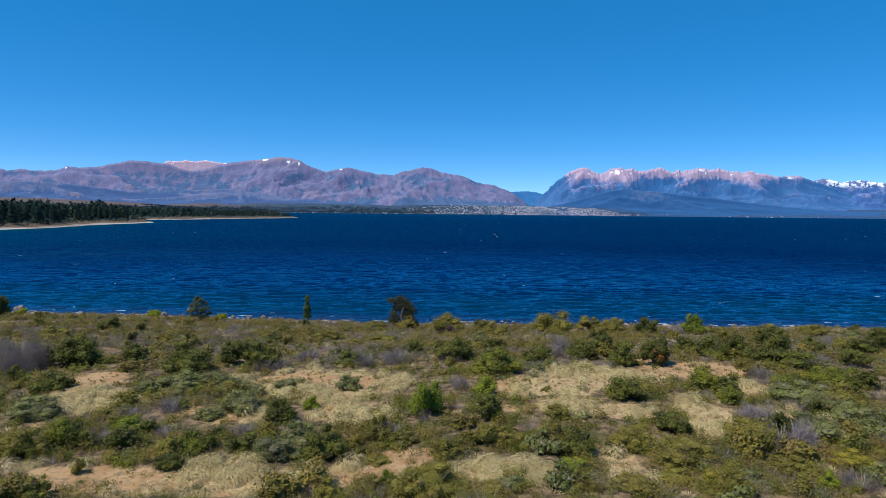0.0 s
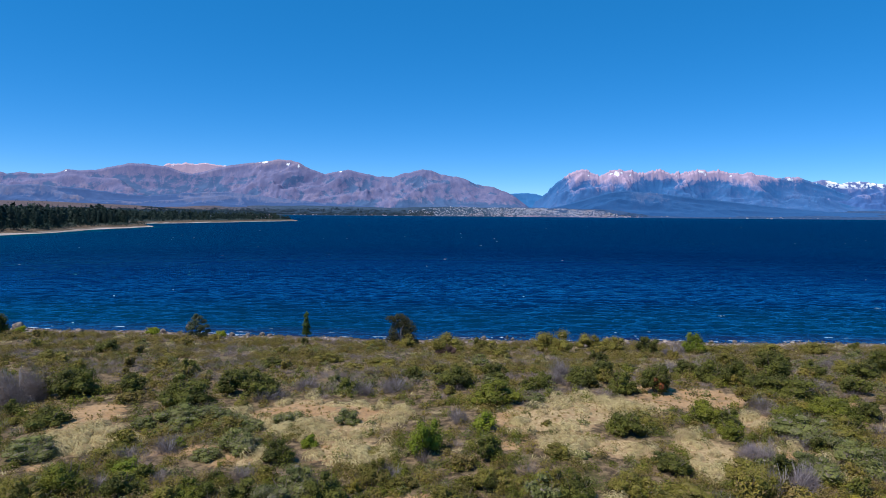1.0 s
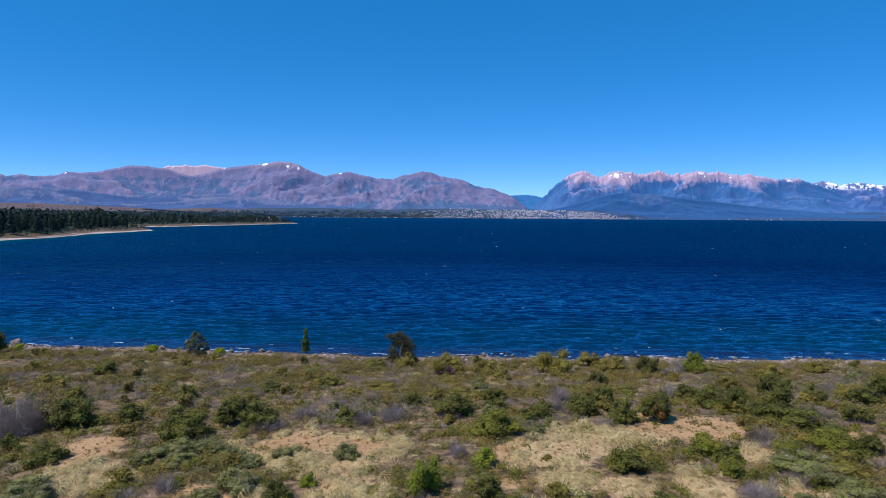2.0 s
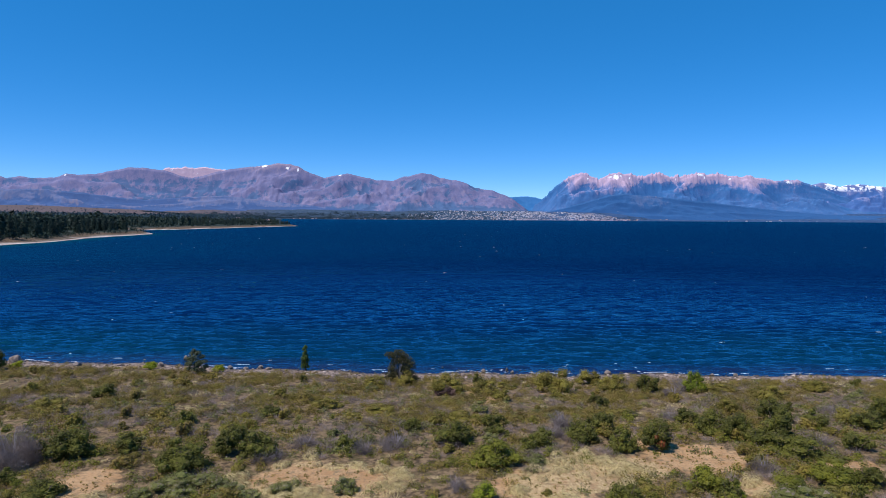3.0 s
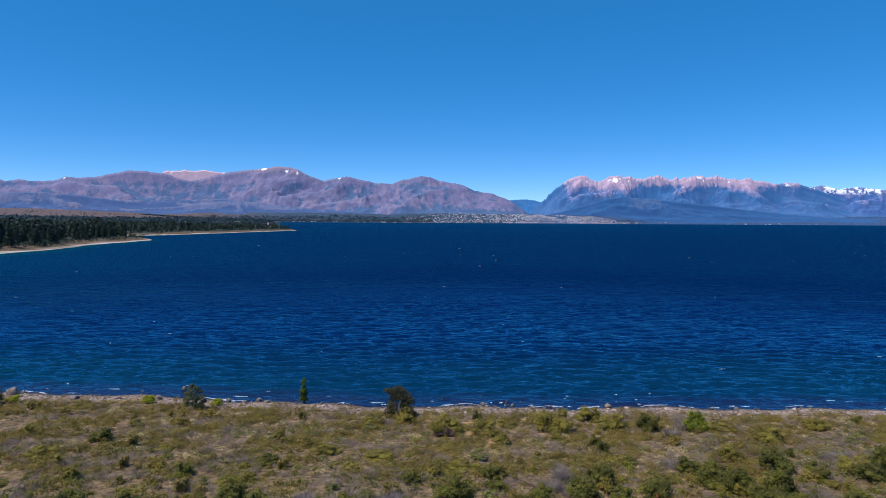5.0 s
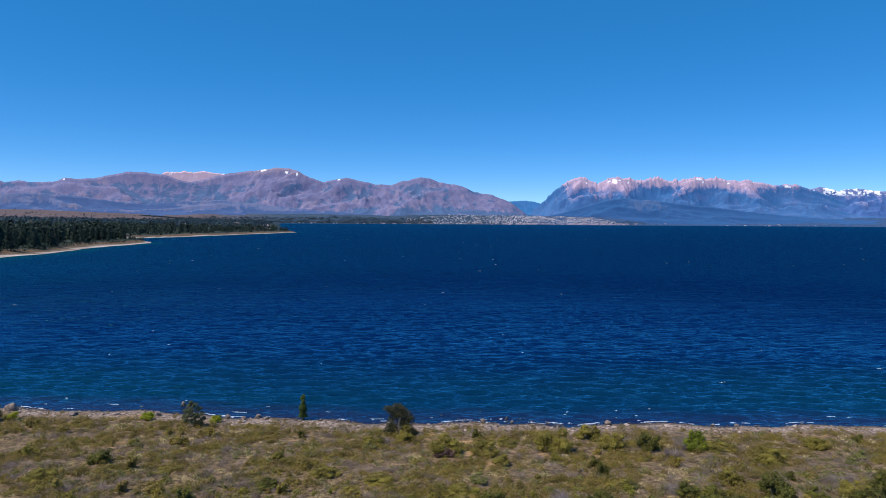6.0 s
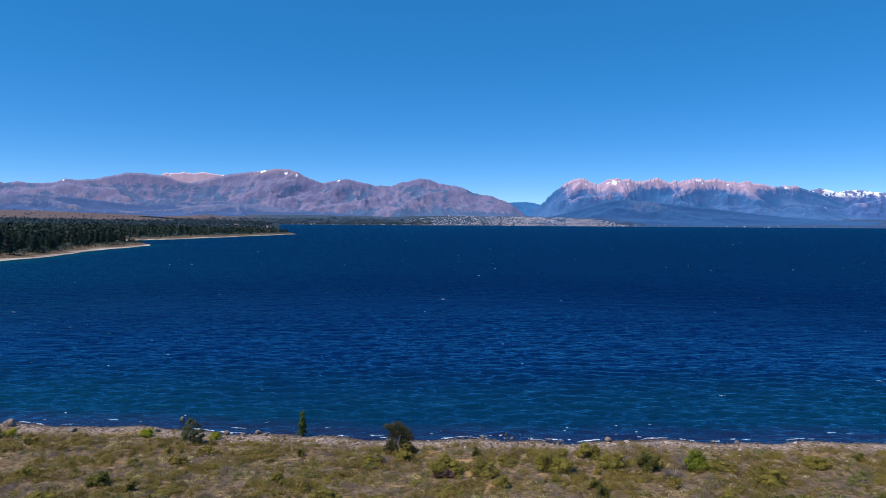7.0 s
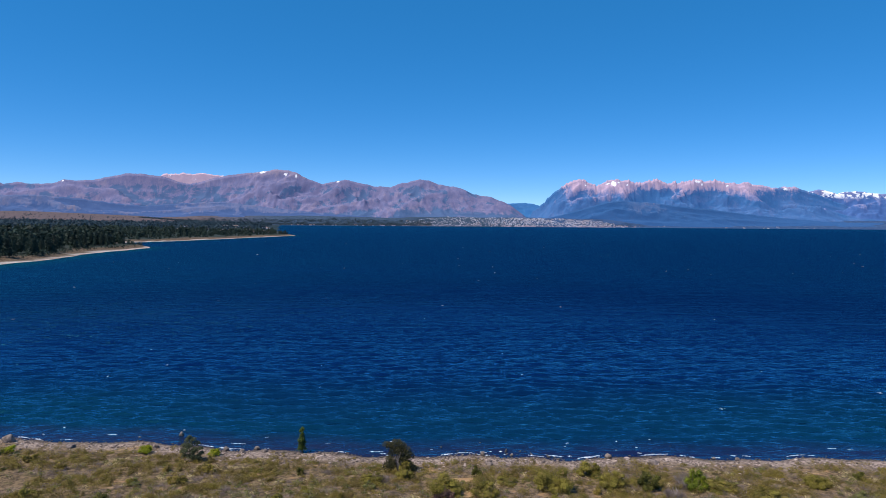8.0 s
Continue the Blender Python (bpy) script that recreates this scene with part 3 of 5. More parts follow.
# ---- mountains ----
def mountain(name, ridge, y_foot, y_ridge, material, label, seed, crag=5.0, spur=0.3, foot=0.0, step=8.0, rows=56, spire=0.0, horns=(), snow=()):
    """A range: the line of its summits, with branching spurs and gullies falling to the front."""
    px, pz = [p[0] for p in ridge], [p[1] for p in ridge]
    xs = np.arange(px[0], px[-1] + step, step)
    v = np.concatenate([np.linspace(0, 1, rows), (1.12, 1.3)])
    gx, gv, faces = grid(xs, v)
    line = np.interp(gx, px, pz)
    top = line
    for s in (1.0, 2.3, 5.0):
        top = top + crag / s ** 0.6 * (1.2 - 2.4 * np.abs(wavy(gx * 0.020 * s, gx * 0.012 * s, seed + s, 5)))
    top = top + spire * (1 - smooth(2050, 2350, gx)) * (0.4 + 0.6 * smooth(-0.3, 0.3, wavy(gx * 0.006, gx * 0.004, 2.0))) * np.clip(1 - 3.0 * np.abs(wavy(gx * 0.030, gx * 0.022, seed + 9, 5)), 0, 1) ** 1.5
    for at, tall, wide in horns:
        top = top + tall * np.clip(1 - np.abs(gx - at) / wide, 0, 1)
    t = np.minimum(gv, 1)
    slant = gx + 420 * t * np.sin(gx * 0.0017 + seed) + 60 * np.sin(t * 5 + gx * 0.006)
    spurs = np.array([noise.ridged_multi_fractal((u / 620 + seed * 7, w * 1.5, seed), 1.0, 2.2, 6, 1.0, 2.0) for u, w in zip(slant.tolist(), t.tolist())])
    spurs = np.clip((spurs - 0.5) / 1.6, 0, 1)
    rills = np.array([noise.ridged_multi_fractal((u / 120 + seed * 3, w * 1.1, seed + 5), 0.9, 2.1, 4, 1.0, 2.0) for u, w in zip((slant + 60 * t).tolist(), t.tolist())])
    spurs = np.clip(0.86 * spurs + 0.14 * np.clip((rills - 0.5) / 1.5, 0, 1), 0, 1)
    gy = y_foot + (y_ridge - y_foot) * gv
    shape = t ** 1.05 + spur * (spurs - 0.60) * 4.6 * t * (1 - t) ** 0.8 * (0.35 + 0.65 * t)
    top = line + (top - line) * np.clip(4.5 * t - 3.5, 0, 1) ** 1.5
    gz = foot + (top - foot) * np.where(gv > 1, 1 - (gv - 1) * 1.2, shape)
    gz = np.where(gv == 0, -30, gz)
    me = sheet(name, np.stack([gx, gy, gz], 1), faces, material, True)
    me.attributes.new("hollow", "FLOAT", "POINT").data.foreach_set("value", np.clip(1 - spurs, 0, 1).astype(np.float32))
    drift = np.zeros_like(gx)
    for at, down, wide, deep in snow:
        drift = np.maximum(drift, 1 - smooth(0.4, 1.3, np.hypot((gx - at) / wide, (line - gz - down) / deep)))
    me.attributes.new("snow", "FLOAT", "POINT").data.foreach_set("value", drift.astype(np.float32))
    tagged(new(name, me), label, "mountain", kind="structure")


LEFT_RANGE = [(-3900, 303), (-3529, 314), (-3472, 297), (-3365, 311), (-3259, 299), (-3096, 305), (-3007, 332), (-2901, 328), (-2751, 334), (-2632, 361),
              (-2499, 384), (-2394, 380), (-2232, 360), (-2101, 318), (-2027, 306), (-1891, 337), (-1746, 373), (-1493, 401), (-1362, 420), (-1258, 412),
              (-1201, 395), (-1128, 353), (-1002, 311), (-833, 347), (-746, 326), (-598, 297), (-482, 290), (-395, 325), (-249, 352), (-193, 344), (-119, 315),
              (41, 290), (158, 240), (274, 224), (365, 191), (434, 161), (508, 106), (596, 38)]
RIGHT_RANGE = [(510, 20), (595, 81), (637, 129), (700, 177), (755, 241), (826, 298), (894, 337), (953, 359), (1005, 351), (1095, 309), (1209, 361), (1282, 353),
               (1333, 336), (1385, 324), (1457, 342), (1563, 360), (1640, 326), (1742, 340), (1855, 362), (1941, 342), (2012, 355), (2085, 331), (2187, 340),
               (2254, 341), (2369, 320), (2471, 300), (2526, 313), (2610, 310), (2713, 277), (2850, 230), (3000, 170), (3200, 120)]
SNOWY_RANGE = [(2480, 150), (2600, 230), (2713, 280), (2813, 296), (2898, 282), (2953, 264), (3053, 287), (3150, 281), (3235, 268), (3700, 255)]
mountain("backdrop_mauve_range", LEFT_RANGE, 4520, 4850, M_RANGE_LEFT, "bare mountain range tinted mauve with haze, with scattered snow patches", 1.0, 3.0, 0.5,
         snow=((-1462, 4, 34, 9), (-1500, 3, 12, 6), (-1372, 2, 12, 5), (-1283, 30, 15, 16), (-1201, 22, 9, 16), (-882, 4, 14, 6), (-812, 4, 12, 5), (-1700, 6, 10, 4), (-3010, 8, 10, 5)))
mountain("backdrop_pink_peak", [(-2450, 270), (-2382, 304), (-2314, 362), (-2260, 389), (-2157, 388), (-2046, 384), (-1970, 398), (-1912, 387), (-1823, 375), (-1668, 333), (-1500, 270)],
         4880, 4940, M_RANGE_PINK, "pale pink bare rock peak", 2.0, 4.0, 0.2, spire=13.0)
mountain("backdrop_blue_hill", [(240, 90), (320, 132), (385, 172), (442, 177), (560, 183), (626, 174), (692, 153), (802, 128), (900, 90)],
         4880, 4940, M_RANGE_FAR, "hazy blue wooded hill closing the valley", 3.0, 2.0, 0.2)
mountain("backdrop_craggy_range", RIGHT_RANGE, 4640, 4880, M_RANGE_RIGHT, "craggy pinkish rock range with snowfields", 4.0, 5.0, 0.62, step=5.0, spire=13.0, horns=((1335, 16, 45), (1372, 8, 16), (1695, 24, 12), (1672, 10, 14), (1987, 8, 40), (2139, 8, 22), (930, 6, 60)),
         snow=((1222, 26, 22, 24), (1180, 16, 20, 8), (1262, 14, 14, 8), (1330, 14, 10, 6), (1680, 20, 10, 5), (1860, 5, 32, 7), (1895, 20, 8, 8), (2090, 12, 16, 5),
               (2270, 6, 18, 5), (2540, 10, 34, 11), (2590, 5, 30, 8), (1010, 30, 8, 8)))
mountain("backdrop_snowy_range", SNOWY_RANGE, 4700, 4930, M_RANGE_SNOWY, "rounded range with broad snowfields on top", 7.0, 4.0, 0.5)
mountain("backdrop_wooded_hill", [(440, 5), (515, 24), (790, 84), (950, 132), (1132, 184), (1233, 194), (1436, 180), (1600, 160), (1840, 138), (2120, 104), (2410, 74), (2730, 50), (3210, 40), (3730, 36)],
         4520, 4655, M_HILL_RIGHT, "wooded hill above the lake, tinted dark blue with haze", 5.0, 2.0, 0.5, step=10.0, rows=40)
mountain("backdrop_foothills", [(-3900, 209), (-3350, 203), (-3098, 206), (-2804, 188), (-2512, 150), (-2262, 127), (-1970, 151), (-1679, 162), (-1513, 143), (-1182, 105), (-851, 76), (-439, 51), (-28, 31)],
         4420, 4600, M_FOOTHILL, "low foothills with dark scrub, tinted blue with haze", 6.0, 3.0, 0.5, step=10.0, rows=44)


# ---- shrubs of the foreground ----
def stand(x, y, sink=0.04, turn=0.0):
    return pose(x, y, float(land(x, y)) - sink, 0, 0, turn)


def stems(w, h, n, material, reach=0.75, thick=1.0):
    a = rng.uniform(0, 6.283, n)
    r = rng.uniform(0.2, reach, n) * w / 2
    foot = np.stack([0.012 * np.cos(a), 0.012 * np.sin(a), np.full(n, -0.05)], 1)
    knee = np.stack([r * 0.55 * np.cos(a), r * 0.55 * np.sin(a), h * rng.uniform(0.3, 0.5, n)], 1)
    tip = np.stack([r * np.cos(a + 0.3), r * np.sin(a + 0.3), h * rng.uniform(0.6, 0.9, n)], 1)
    k = thick * (0.014 + 0.010 * w)
    v1, f1 = sticks(foot, knee, k, k * 0.7)
    v2, f2 = sticks(knee, tip, k * 0.7, k * 0.25)
    return sheet("branch_frame", np.concatenate([v1, v2]), np.concatenate([f1, f2 + len(v1)]), material)


def leafy_shrub(x, y, w, h, material, label, group, leaf=0.085, lobes=8, name="shrub", density=215):
    ob = thing(name, stand(x, y), label, "shrub", group)
    leaf = 0.72 * leaf * min(1.0, 0.028 * y - 0.02)
    v = crown(lobes_for(w, h, lobes), int(density * (0.085 / leaf) ** 2 * (w * h + 0.4 * w * w)) + 120, leaf)
    part("foliage", sheet("foliage", v, tris(v), material), ob)
    part("branch_frame", stems(w, h, 9, M_BARK), ob)
    return ob


def twiggy_shrub(x, y, w, h, label, group, material, dense=1.0):
    """A leafless shrub: stems that break up into a haze of fine twigs."""
    ob = thing("dead_shrub", stand(x, y), label, "shrub", group)
    part("branch_frame", stems(w, h, 14, M_DEADWOOD, 0.8, 0.5), ob)
    n = int(1700 * dense * w * h) + 500
    lobes = np.array([(0.30 * w * math.cos(a), 0.30 * w * math.sin(a), t, r) for a, t, r in zip(rng.uniform(0, 6.283, 7), rng.uniform(0.35, 1.0, 7), rng.uniform(0.24, 0.42, 7))])
    l = lobes[rng.integers(0, 7, n)]
    d = units(n)
    d[:, 2] = np.abs(d[:, 2])
    r = rng.uniform(0.15, 1.0, n)[:, None]
    a = np.stack([l[:, 0], l[:, 1], 0.05 * l[:, 2]], 1) + d * r * np.stack([l[:, 3] * w, l[:, 3] * w, 0.92 * h * l[:, 2]], 1)
    way = 0.5 * d + 0.9 * units(n) + np.array((0, 0, 0.25))
    b = a + way * rng.uniform(0.08, 0.24, n)[:, None]
    side = np.cross(way, units(n)) * rng.uniform(0.0035, 0.007, n)[:, None] * (0.4 + y / 40)
    v = np.stack([a - side, a + side, b], 1).reshape(-1, 3)
    part("twig_crown", sheet("twig_crown", v, tris(v), material), ob)
    return ob


DENSE = [(-28.9, 52.0, 1.8, 1.4), (-22.3, 37.0, 2.6, 2.1), (-20.3, 31.0, 2.0, 1.1), (-24.1, 36.7, 0.7, 1.4), (-19.5, 38.0, 1.7, 1.3), (-15.2, 35.2, 2.6, 2.0),
         (-13.4, 37.8, 1.6, 1.7), (-11.6, 37.8, 2.2, 1.8), (-6.4, 39.4, 1.3, 1.1), (1.9, 27.5, 1.2, 1.3), (3.1, 44.7, 1.7, 1.1), (5.8, 40.5, 1.5, 1.3),
         (8.6, 40.9, 1.9, 1.7), (10.8, 44.6, 1.3, 1.6), (10.9, 39.6, 1.6, 1.6), (9.0, 31.3, 1.8, 1.3), (9.7, 26.5, 1.5, 1.0), (18.6, 59.8, 2.0, 2.0),
         (19.1, 45.6, 1.6, 1.6), (19.4, 42.6, 1.7, 2.4)]
DENSE_MORE = [(20.1, 41.1, 2.6, 1.5), (22.0, 42.6, 1.9, 2.5), (21.4, 39.4, 3.2, 1.5), (-7.4, 27.1, 1.3, 1.2), (-4.6, 23.0, 1.6, 1.4), (-12.5, 23.4, 1.3, 1.1),
              (-9.9, 21.6, 1.0, 0.7), (5.0, 23.5, 1.3, 1.3), (26.1, 45.5, 1.5, 1.5), (26.0, 40.5, 1.7, 1.4), (32.3, 47.6, 2.1, 2.0), (-3.3, 23.3, 0.7, 0.6),
              (0.2, 40.6, 2.2, 1.7), (-12.4, 25.0, 0.9, 0.8), (-7.9, 23.5, 1.3, 0.9)]
BRIGHT = [(-1.0, 28.3, 1.7, 1.9), (1.8, 31.8, 1.3, 1.1), (22.9, 59.7, 2.1, 2.0), (-5.2, 19.3, 0.8, 0.8), (-1.9, 20.2, 0.6, 0.8), (-6.5, 29.0, 0.9, 0.7), (13.0, 20.9, 0.7, 0.7)]
GREEN = [(13.7, 33.6, 2.2, 1.3), (17.8, 33.0, 2.4, 1.2), (21.0, 34.5, 2.8, 1.2), (-9.6, 23.4, 1.5, 0.9), (-14.9, 23.8, 1.9, 1.3), (2.6, 36.6, 2.9, 1.5), (13.9, 30.8, 1.4, 1.0)]
LIME = [(-47.7, 68.2, 1.5, 1.0), (-33.4, 69.1, 1.7, 1.0), (-25.7, 69.0, 1.4, 0.9)]
OLIVE = [(9.6, 59.1, 3.5, 2.3), (14.0, 64.1, 2.6, 1.6), (15.4, 60.3, 2.6, 1.7), (3.2, 57.2, 2.5, 1.2), (4.1, 24.1, 1.2, 1.1), (12.0, 23.9, 1.4, 1.4),
         (-0.1, 23.2, 1.2, 0.9), (-0.9, 19.4, 1.7, 1.1), (-3.7, 19.3, 1.0, 0.8), (-13.0, 18.9, 1.0, 0.8), (-15.9, 22.6, 1.8, 1.2), (6.9, 24.2, 1.5, 1.0),
         (8.5, 22.5, 1.6, 0.8), (4.4, 20.5, 0.9, 0.7), (1.5, 24.5, 1.1, 1.0), (-2.9, 25.3, 1.4, 1.0), (9.5, 20.2, 1.3, 0.9), (1.5, 19.9, 1.1, 0.5),
         (6.5, 20.1, 1.1, 0.6)]
MAUVE = [(13.8, 24.7, 1.6, 1.4), (13.9, 27.9, 1.5, 1.1)]
DEAD = [(-14.1, 27.1, 1.4, 0.7), (-12.6, 27.7, 1.1, 0.9), (7.7, 44.2, 1.7, 1.8),
        (22.2, 61.0, 2.7, 1.4), (-6.3, 61.0, 1.5, 1.1), (20.3, 57.9, 1.9, 1.4), (-9.2, 39.7, 1.8, 1.1), (-5.3, 39.2, 1.7, 1.1), (-10.8, 37.1, 2.0, 1.0),
        (18.2, 36.6, 1.5, 1.3), (16.8, 29.8, 1.1, 0.8), (0.4, 33.1, 1.2, 1.0), (-8.4, 25.3, 1.1, 0.8), (14.0, 20.9, 1.3, 0.9), (-2.2, 25.6, 1.1, 0.8),
        (0.1, 40.4, 1.6, 1.2), (-3.4, 39.7, 2.1, 1.4)]
DENSE_SMALL = [(-9.4, 25.0, 0.6, 0.5), (-0.2, 23.9, 0.7, 0.5), (9.6, 27.5, 1.1, 0.6), (6.4, 23.5, 0.7, 0.3), (22.9, 34.6, 1.5, 1.2)]
BRIGHT_SMALL = [(-12.4, 28.5, 0.4, 0.5), (-13.2, 25.4, 1.6, 0.7), (14.9, 33.0, 1.3, 0.7), (4.5, 21.8, 1.3, 0.6)]
OLIVE_LOW = [(-15.1, 27.4, 1.7, 0.5), (-16.0, 29.6, 0.9, 0.4), (-12.8, 20.9, 0.5, 0.6), (-1.8, 24.6, 1.2, 0.6), (-3.3, 28.5, 1.6, 0.3), (-2.5, 20.0, 1.4, 0.5), (-0.5, 20.3, 2.2, 0.9), (-2.6, 22.7, 1.1, 0.2),
             (5.1, 32.4, 0.6, 0.3), (5.0, 28.1, 1.3, 0.6), (10.3, 32.9, 1.9, 0.5), (2.0, 21.3, 0.6, 0.3)]
OLIVE_BROAD = [(7.9, 24.4, 1.2, 0.7), (12.6, 25.9, 2.1, 0.9), (19.6, 31.5, 2.7, 1.1), (9.3, 23.7, 2.4, 0.6), (7.9, 21.3, 1.3, 0.4), (0.6, 23.5, 1.3, 0.6), (2.4, 24.8, 1.4, 0.6), (12.8, 22.6, 1.7, 0.5),
               (6.2, 20.7, 1.3, 0.4)]
DENSE_THICKET = [(-13.8, 47.5, 1.6, 0.8), (3.2, 42.3, 1.6, 0.9), (10.4, 43.1, 1.7, 1.6), (-13.6, 39.8, 1.6, 1.5), (-2.7, 43.8, 1.4, 1.0), (18.3, 43.9, 2.2, 1.5), (23.9, 46.7, 2.2, 2.2), (29.6, 45.3, 2.2, 1.5),
                 (17.5, 46.8, 1.8, 1.1), (13.6, 48.9, 1.9, 0.5), (23.3, 38.9, 2.1, 0.4)]
OLIVE_SHORE = [(-31.5, 48.2, 2.6, 0.8), (-22.9, 50.2, 1.8, 0.4), (-7.2, 46.1, 1.7, 0.6), (1.0, 46.9, 2.6, 0.5), (-26.0, 43.0, 1.2, 1.1), (-14.5, 44.2, 1.7, 0.4), (-9.9, 50.5, 2.4, 0.7), (-5.5, 49.1, 2.3, 0.6),
               (5.5, 61.2, 2.2, 0.6), (13.1, 49.2, 1.9, 0.5), (21.7, 49.3, 2.0, 1.4), (27.7, 55.4, 2.8, 1.4), (29.6, 47.1, 2.5, 1.3), (-7.4, 60.8, 2.2, 1.0), (35.1, 61.6, 2.6, 1.2), (25.2, 59.9, 3.5, 0.7), (-4.5, 62.4, 1.9, 1.1)]
DEAD_SHORE = [(23.8, 41.6, 2.6, 1.0), (30.3, 49.4, 2.6, 1.0), (16.5, 47.6, 1.8, 0.8), (6.9, 42.5, 1.8, 1.1)]
SAGE = [(-18.7, 27.2, 2.7, 0.8), (-10.8, 27.3, 1.4, 0.5), (-9.3, 28.2, 1.7, 1.0), (-6.0, 24.5, 1.7, 0.9), (-6.2, 22.9, 2.0, 0.9), (-5.4, 32.9, 1.5, 0.9), (-8.5, 32.8, 1.6, 0.8), (5.1, 36.8, 1.7, 0.6),
        (2.1, 20.2, 1.2, 0.5), (17.7, 31.2, 3.6, 1.2), (15.7, 26.1, 2.5, 1.1), (18.2, 27.6, 2.4, 1.3), (6.0, 28.0, 1.1, 0.3), (-15.6, 23.9, 1.6, 0.6), (10.5, 21.5, 1.4, 0.4),
        (-14.5, 32.8, 2.2, 0.9), (-12.6, 33.2, 2.0, 0.8), (-11.4, 32.2, 1.8, 0.7), (-13.6, 31.2, 1.8, 0.7), (-10.2, 31.6, 1.6, 0.6), (-15.6, 31.4, 1.4, 0.6)]
DEAD_MORE = [(-18.1, 27.2, 1.8, 0.8), (-13.1, 28.7, 1.2, 0.6), (-13.7, 23.9, 1.0, 0.8), (-11.7, 25.0, 1.0, 0.4), (-10.3, 24.0, 0.7, 0.5), (5.1, 20.6, 0.6, 0.4), (13.7, 27.7, 1.4, 0.7), (13.3, 24.9, 1.9, 1.2),
             (16.7, 30.6, 1.0, 0.4), (10.3, 23.2, 1.2, 0.7)]
YELLOW = [(-3.7, 24.3, 0.7, 0.6), (4.1, 24.4, 1.2, 1.0), (9.5, 20.9, 1.5, 0.5), (15.3, 23.1, 1.8, 0.6)]
for x, y, w, h in DENSE + DENSE_MORE + DENSE_SMALL + DENSE_THICKET:
    leafy_shrub(x, y, w * 1.08, h * 0.90, M_DENSE, "dense dark green evergreen shrub on dry ground", "evergreen shrubs", 0.10, 22)
for x, y, w, h in BRIGHT + BRIGHT_SMALL:
    leafy_shrub(x, y, w, h, M_BRIGHT, "fresh green leafy shrub on dry grassland", "green shrubs", 0.09, 20)
for x, y, w, h in GREEN:
    leafy_shrub(x, y, w, h, M_MID, "leafy mid-green shrub among dry grass", "green shrubs", 0.09, 20)
for x, y, w, h in LIME:
    leafy_shrub(x, y, w, h, M_LIME, "bright yellow-green low bush beside the shingle beach", "lime bushes", 0.09, 12)
for x, y, w, h in OLIVE + OLIVE_LOW + OLIVE_BROAD + OLIVE_SHORE:
    leafy_shrub(x, y, w, h, M_OLIVE, "rounded olive-green shrub with fine foliage", "olive shrubs", 0.08, 24)
bloom = leafy_shrub(-0.5, 57.4, 3.1, 2.0, M_OLIVE, "olive shrub with reddish dry twigs low down", "olive shrubs", 0.09, 26)
v = crown([(0.0, -1.1, 0.6, 0.7, 0.35, 0.5), (0.6, -1.1, 0.45, 0.4, 0.3, 0.4), (-0.6, -1.0, 0.4, 0.4, 0.3, 0.35)], 700, 0.09, tangle=1.2, fill=0.8)
part("dry_twigs", sheet("dry_twigs", v, tris(v), leaves("dry_twigs", (0.110, 0.066, 0.056), (0.270, 0.170, 0.150), dryness=0.1)), bloom, "reddish dry twigs")
for x, y, w, h in SAGE:
    leafy_shrub(x, y, w, h, M_SAGE, "broad grey-green steppe shrub with thin foliage", "sage shrubs", 0.075, 20, density=190)
for x, y, w, h in YELLOW:
    leafy_shrub(x, y, w, h, M_YELLOW, "yellow-tinged olive bush with brown stems", "yellow bushes", 0.075, 16)
twiggy_shrub(-25.0, 35.4, 3.0, 2.6, "large leafless shrub with a dense mass of ash-grey twigs", "dead shrubs", M_BRUSH, 3.0)
for x, y, w, h in MAUVE:
    twiggy_shrub(x, y, w, h, "leafless grey-mauve twiggy shrub", "dead shrubs", M_GREY, 2.2)
for x, y, w, h in DEAD + DEAD_MORE + DEAD_SHORE:
    twiggy_shrub(x, y, w, 0.85 * h, "leafless grey-brown twiggy shrub among scrub", "dead shrubs", M_ASH)
red = leafy_shrub(13.1, 40.0, 2.3, 2.0, M_DENSE, "dark green shrub with a rust-red patch of leaves", "evergreen shrubs", 0.10, 20)
v = crown([(0.1, -0.8, 0.6, 0.24, 0.24, 0.24), (-0.25, -0.75, 1.0, 0.14, 0.14, 0.14)], 120, 0.08)
part("red_foliage", sheet("red_foliage", v, tris(v), M_RUST), red, "rust-red leaves")

# ---- trees by the beach ----
pine = thing("pine_tree", stand(-27.2, 66.8), "small rounded grey-green pine beside the beach", "tree")
v = crown([(-0.30, 0, 2.45, 0.26, 0.3, 0.30), (-0.55, 0.1, 2.10, 0.32, 0.4, 0.28), (0.10, 0, 2.20, 0.36, 0.4, 0.30), (-0.90, 0, 1.60, 0.30, 0.4, 0.26), (0.50, 0.1, 1.80, 0.34, 0.4, 0.28), (-0.20, -0.3, 1.70, 0.45, 0.4, 0.38),
           (0.85, 0, 1.35, 0.28, 0.4, 0.24), (-1.00, 0, 1.05, 0.30, 0.4, 0.28), (0.40, -0.35, 1.25, 0.42, 0.4, 0.34), (-0.50, -0.35, 1.20, 0.42, 0.4, 0.34), (0.95, 0, 0.80, 0.30, 0.4, 0.26), (-0.85, 0, 0.55, 0.30, 0.4, 0.26),
           (0.05, 0.2, 0.95, 0.45, 0.5, 0.36), (0.65, -0.2, 0.50, 0.38, 0.4, 0.28), (-0.10, -0.2, 0.55, 0.45, 0.45, 0.30), (0.25, -0.1, 0.25, 0.38, 0.4, 0.24)], 4600, 0.07, tangle=1.0, fill=0.55)
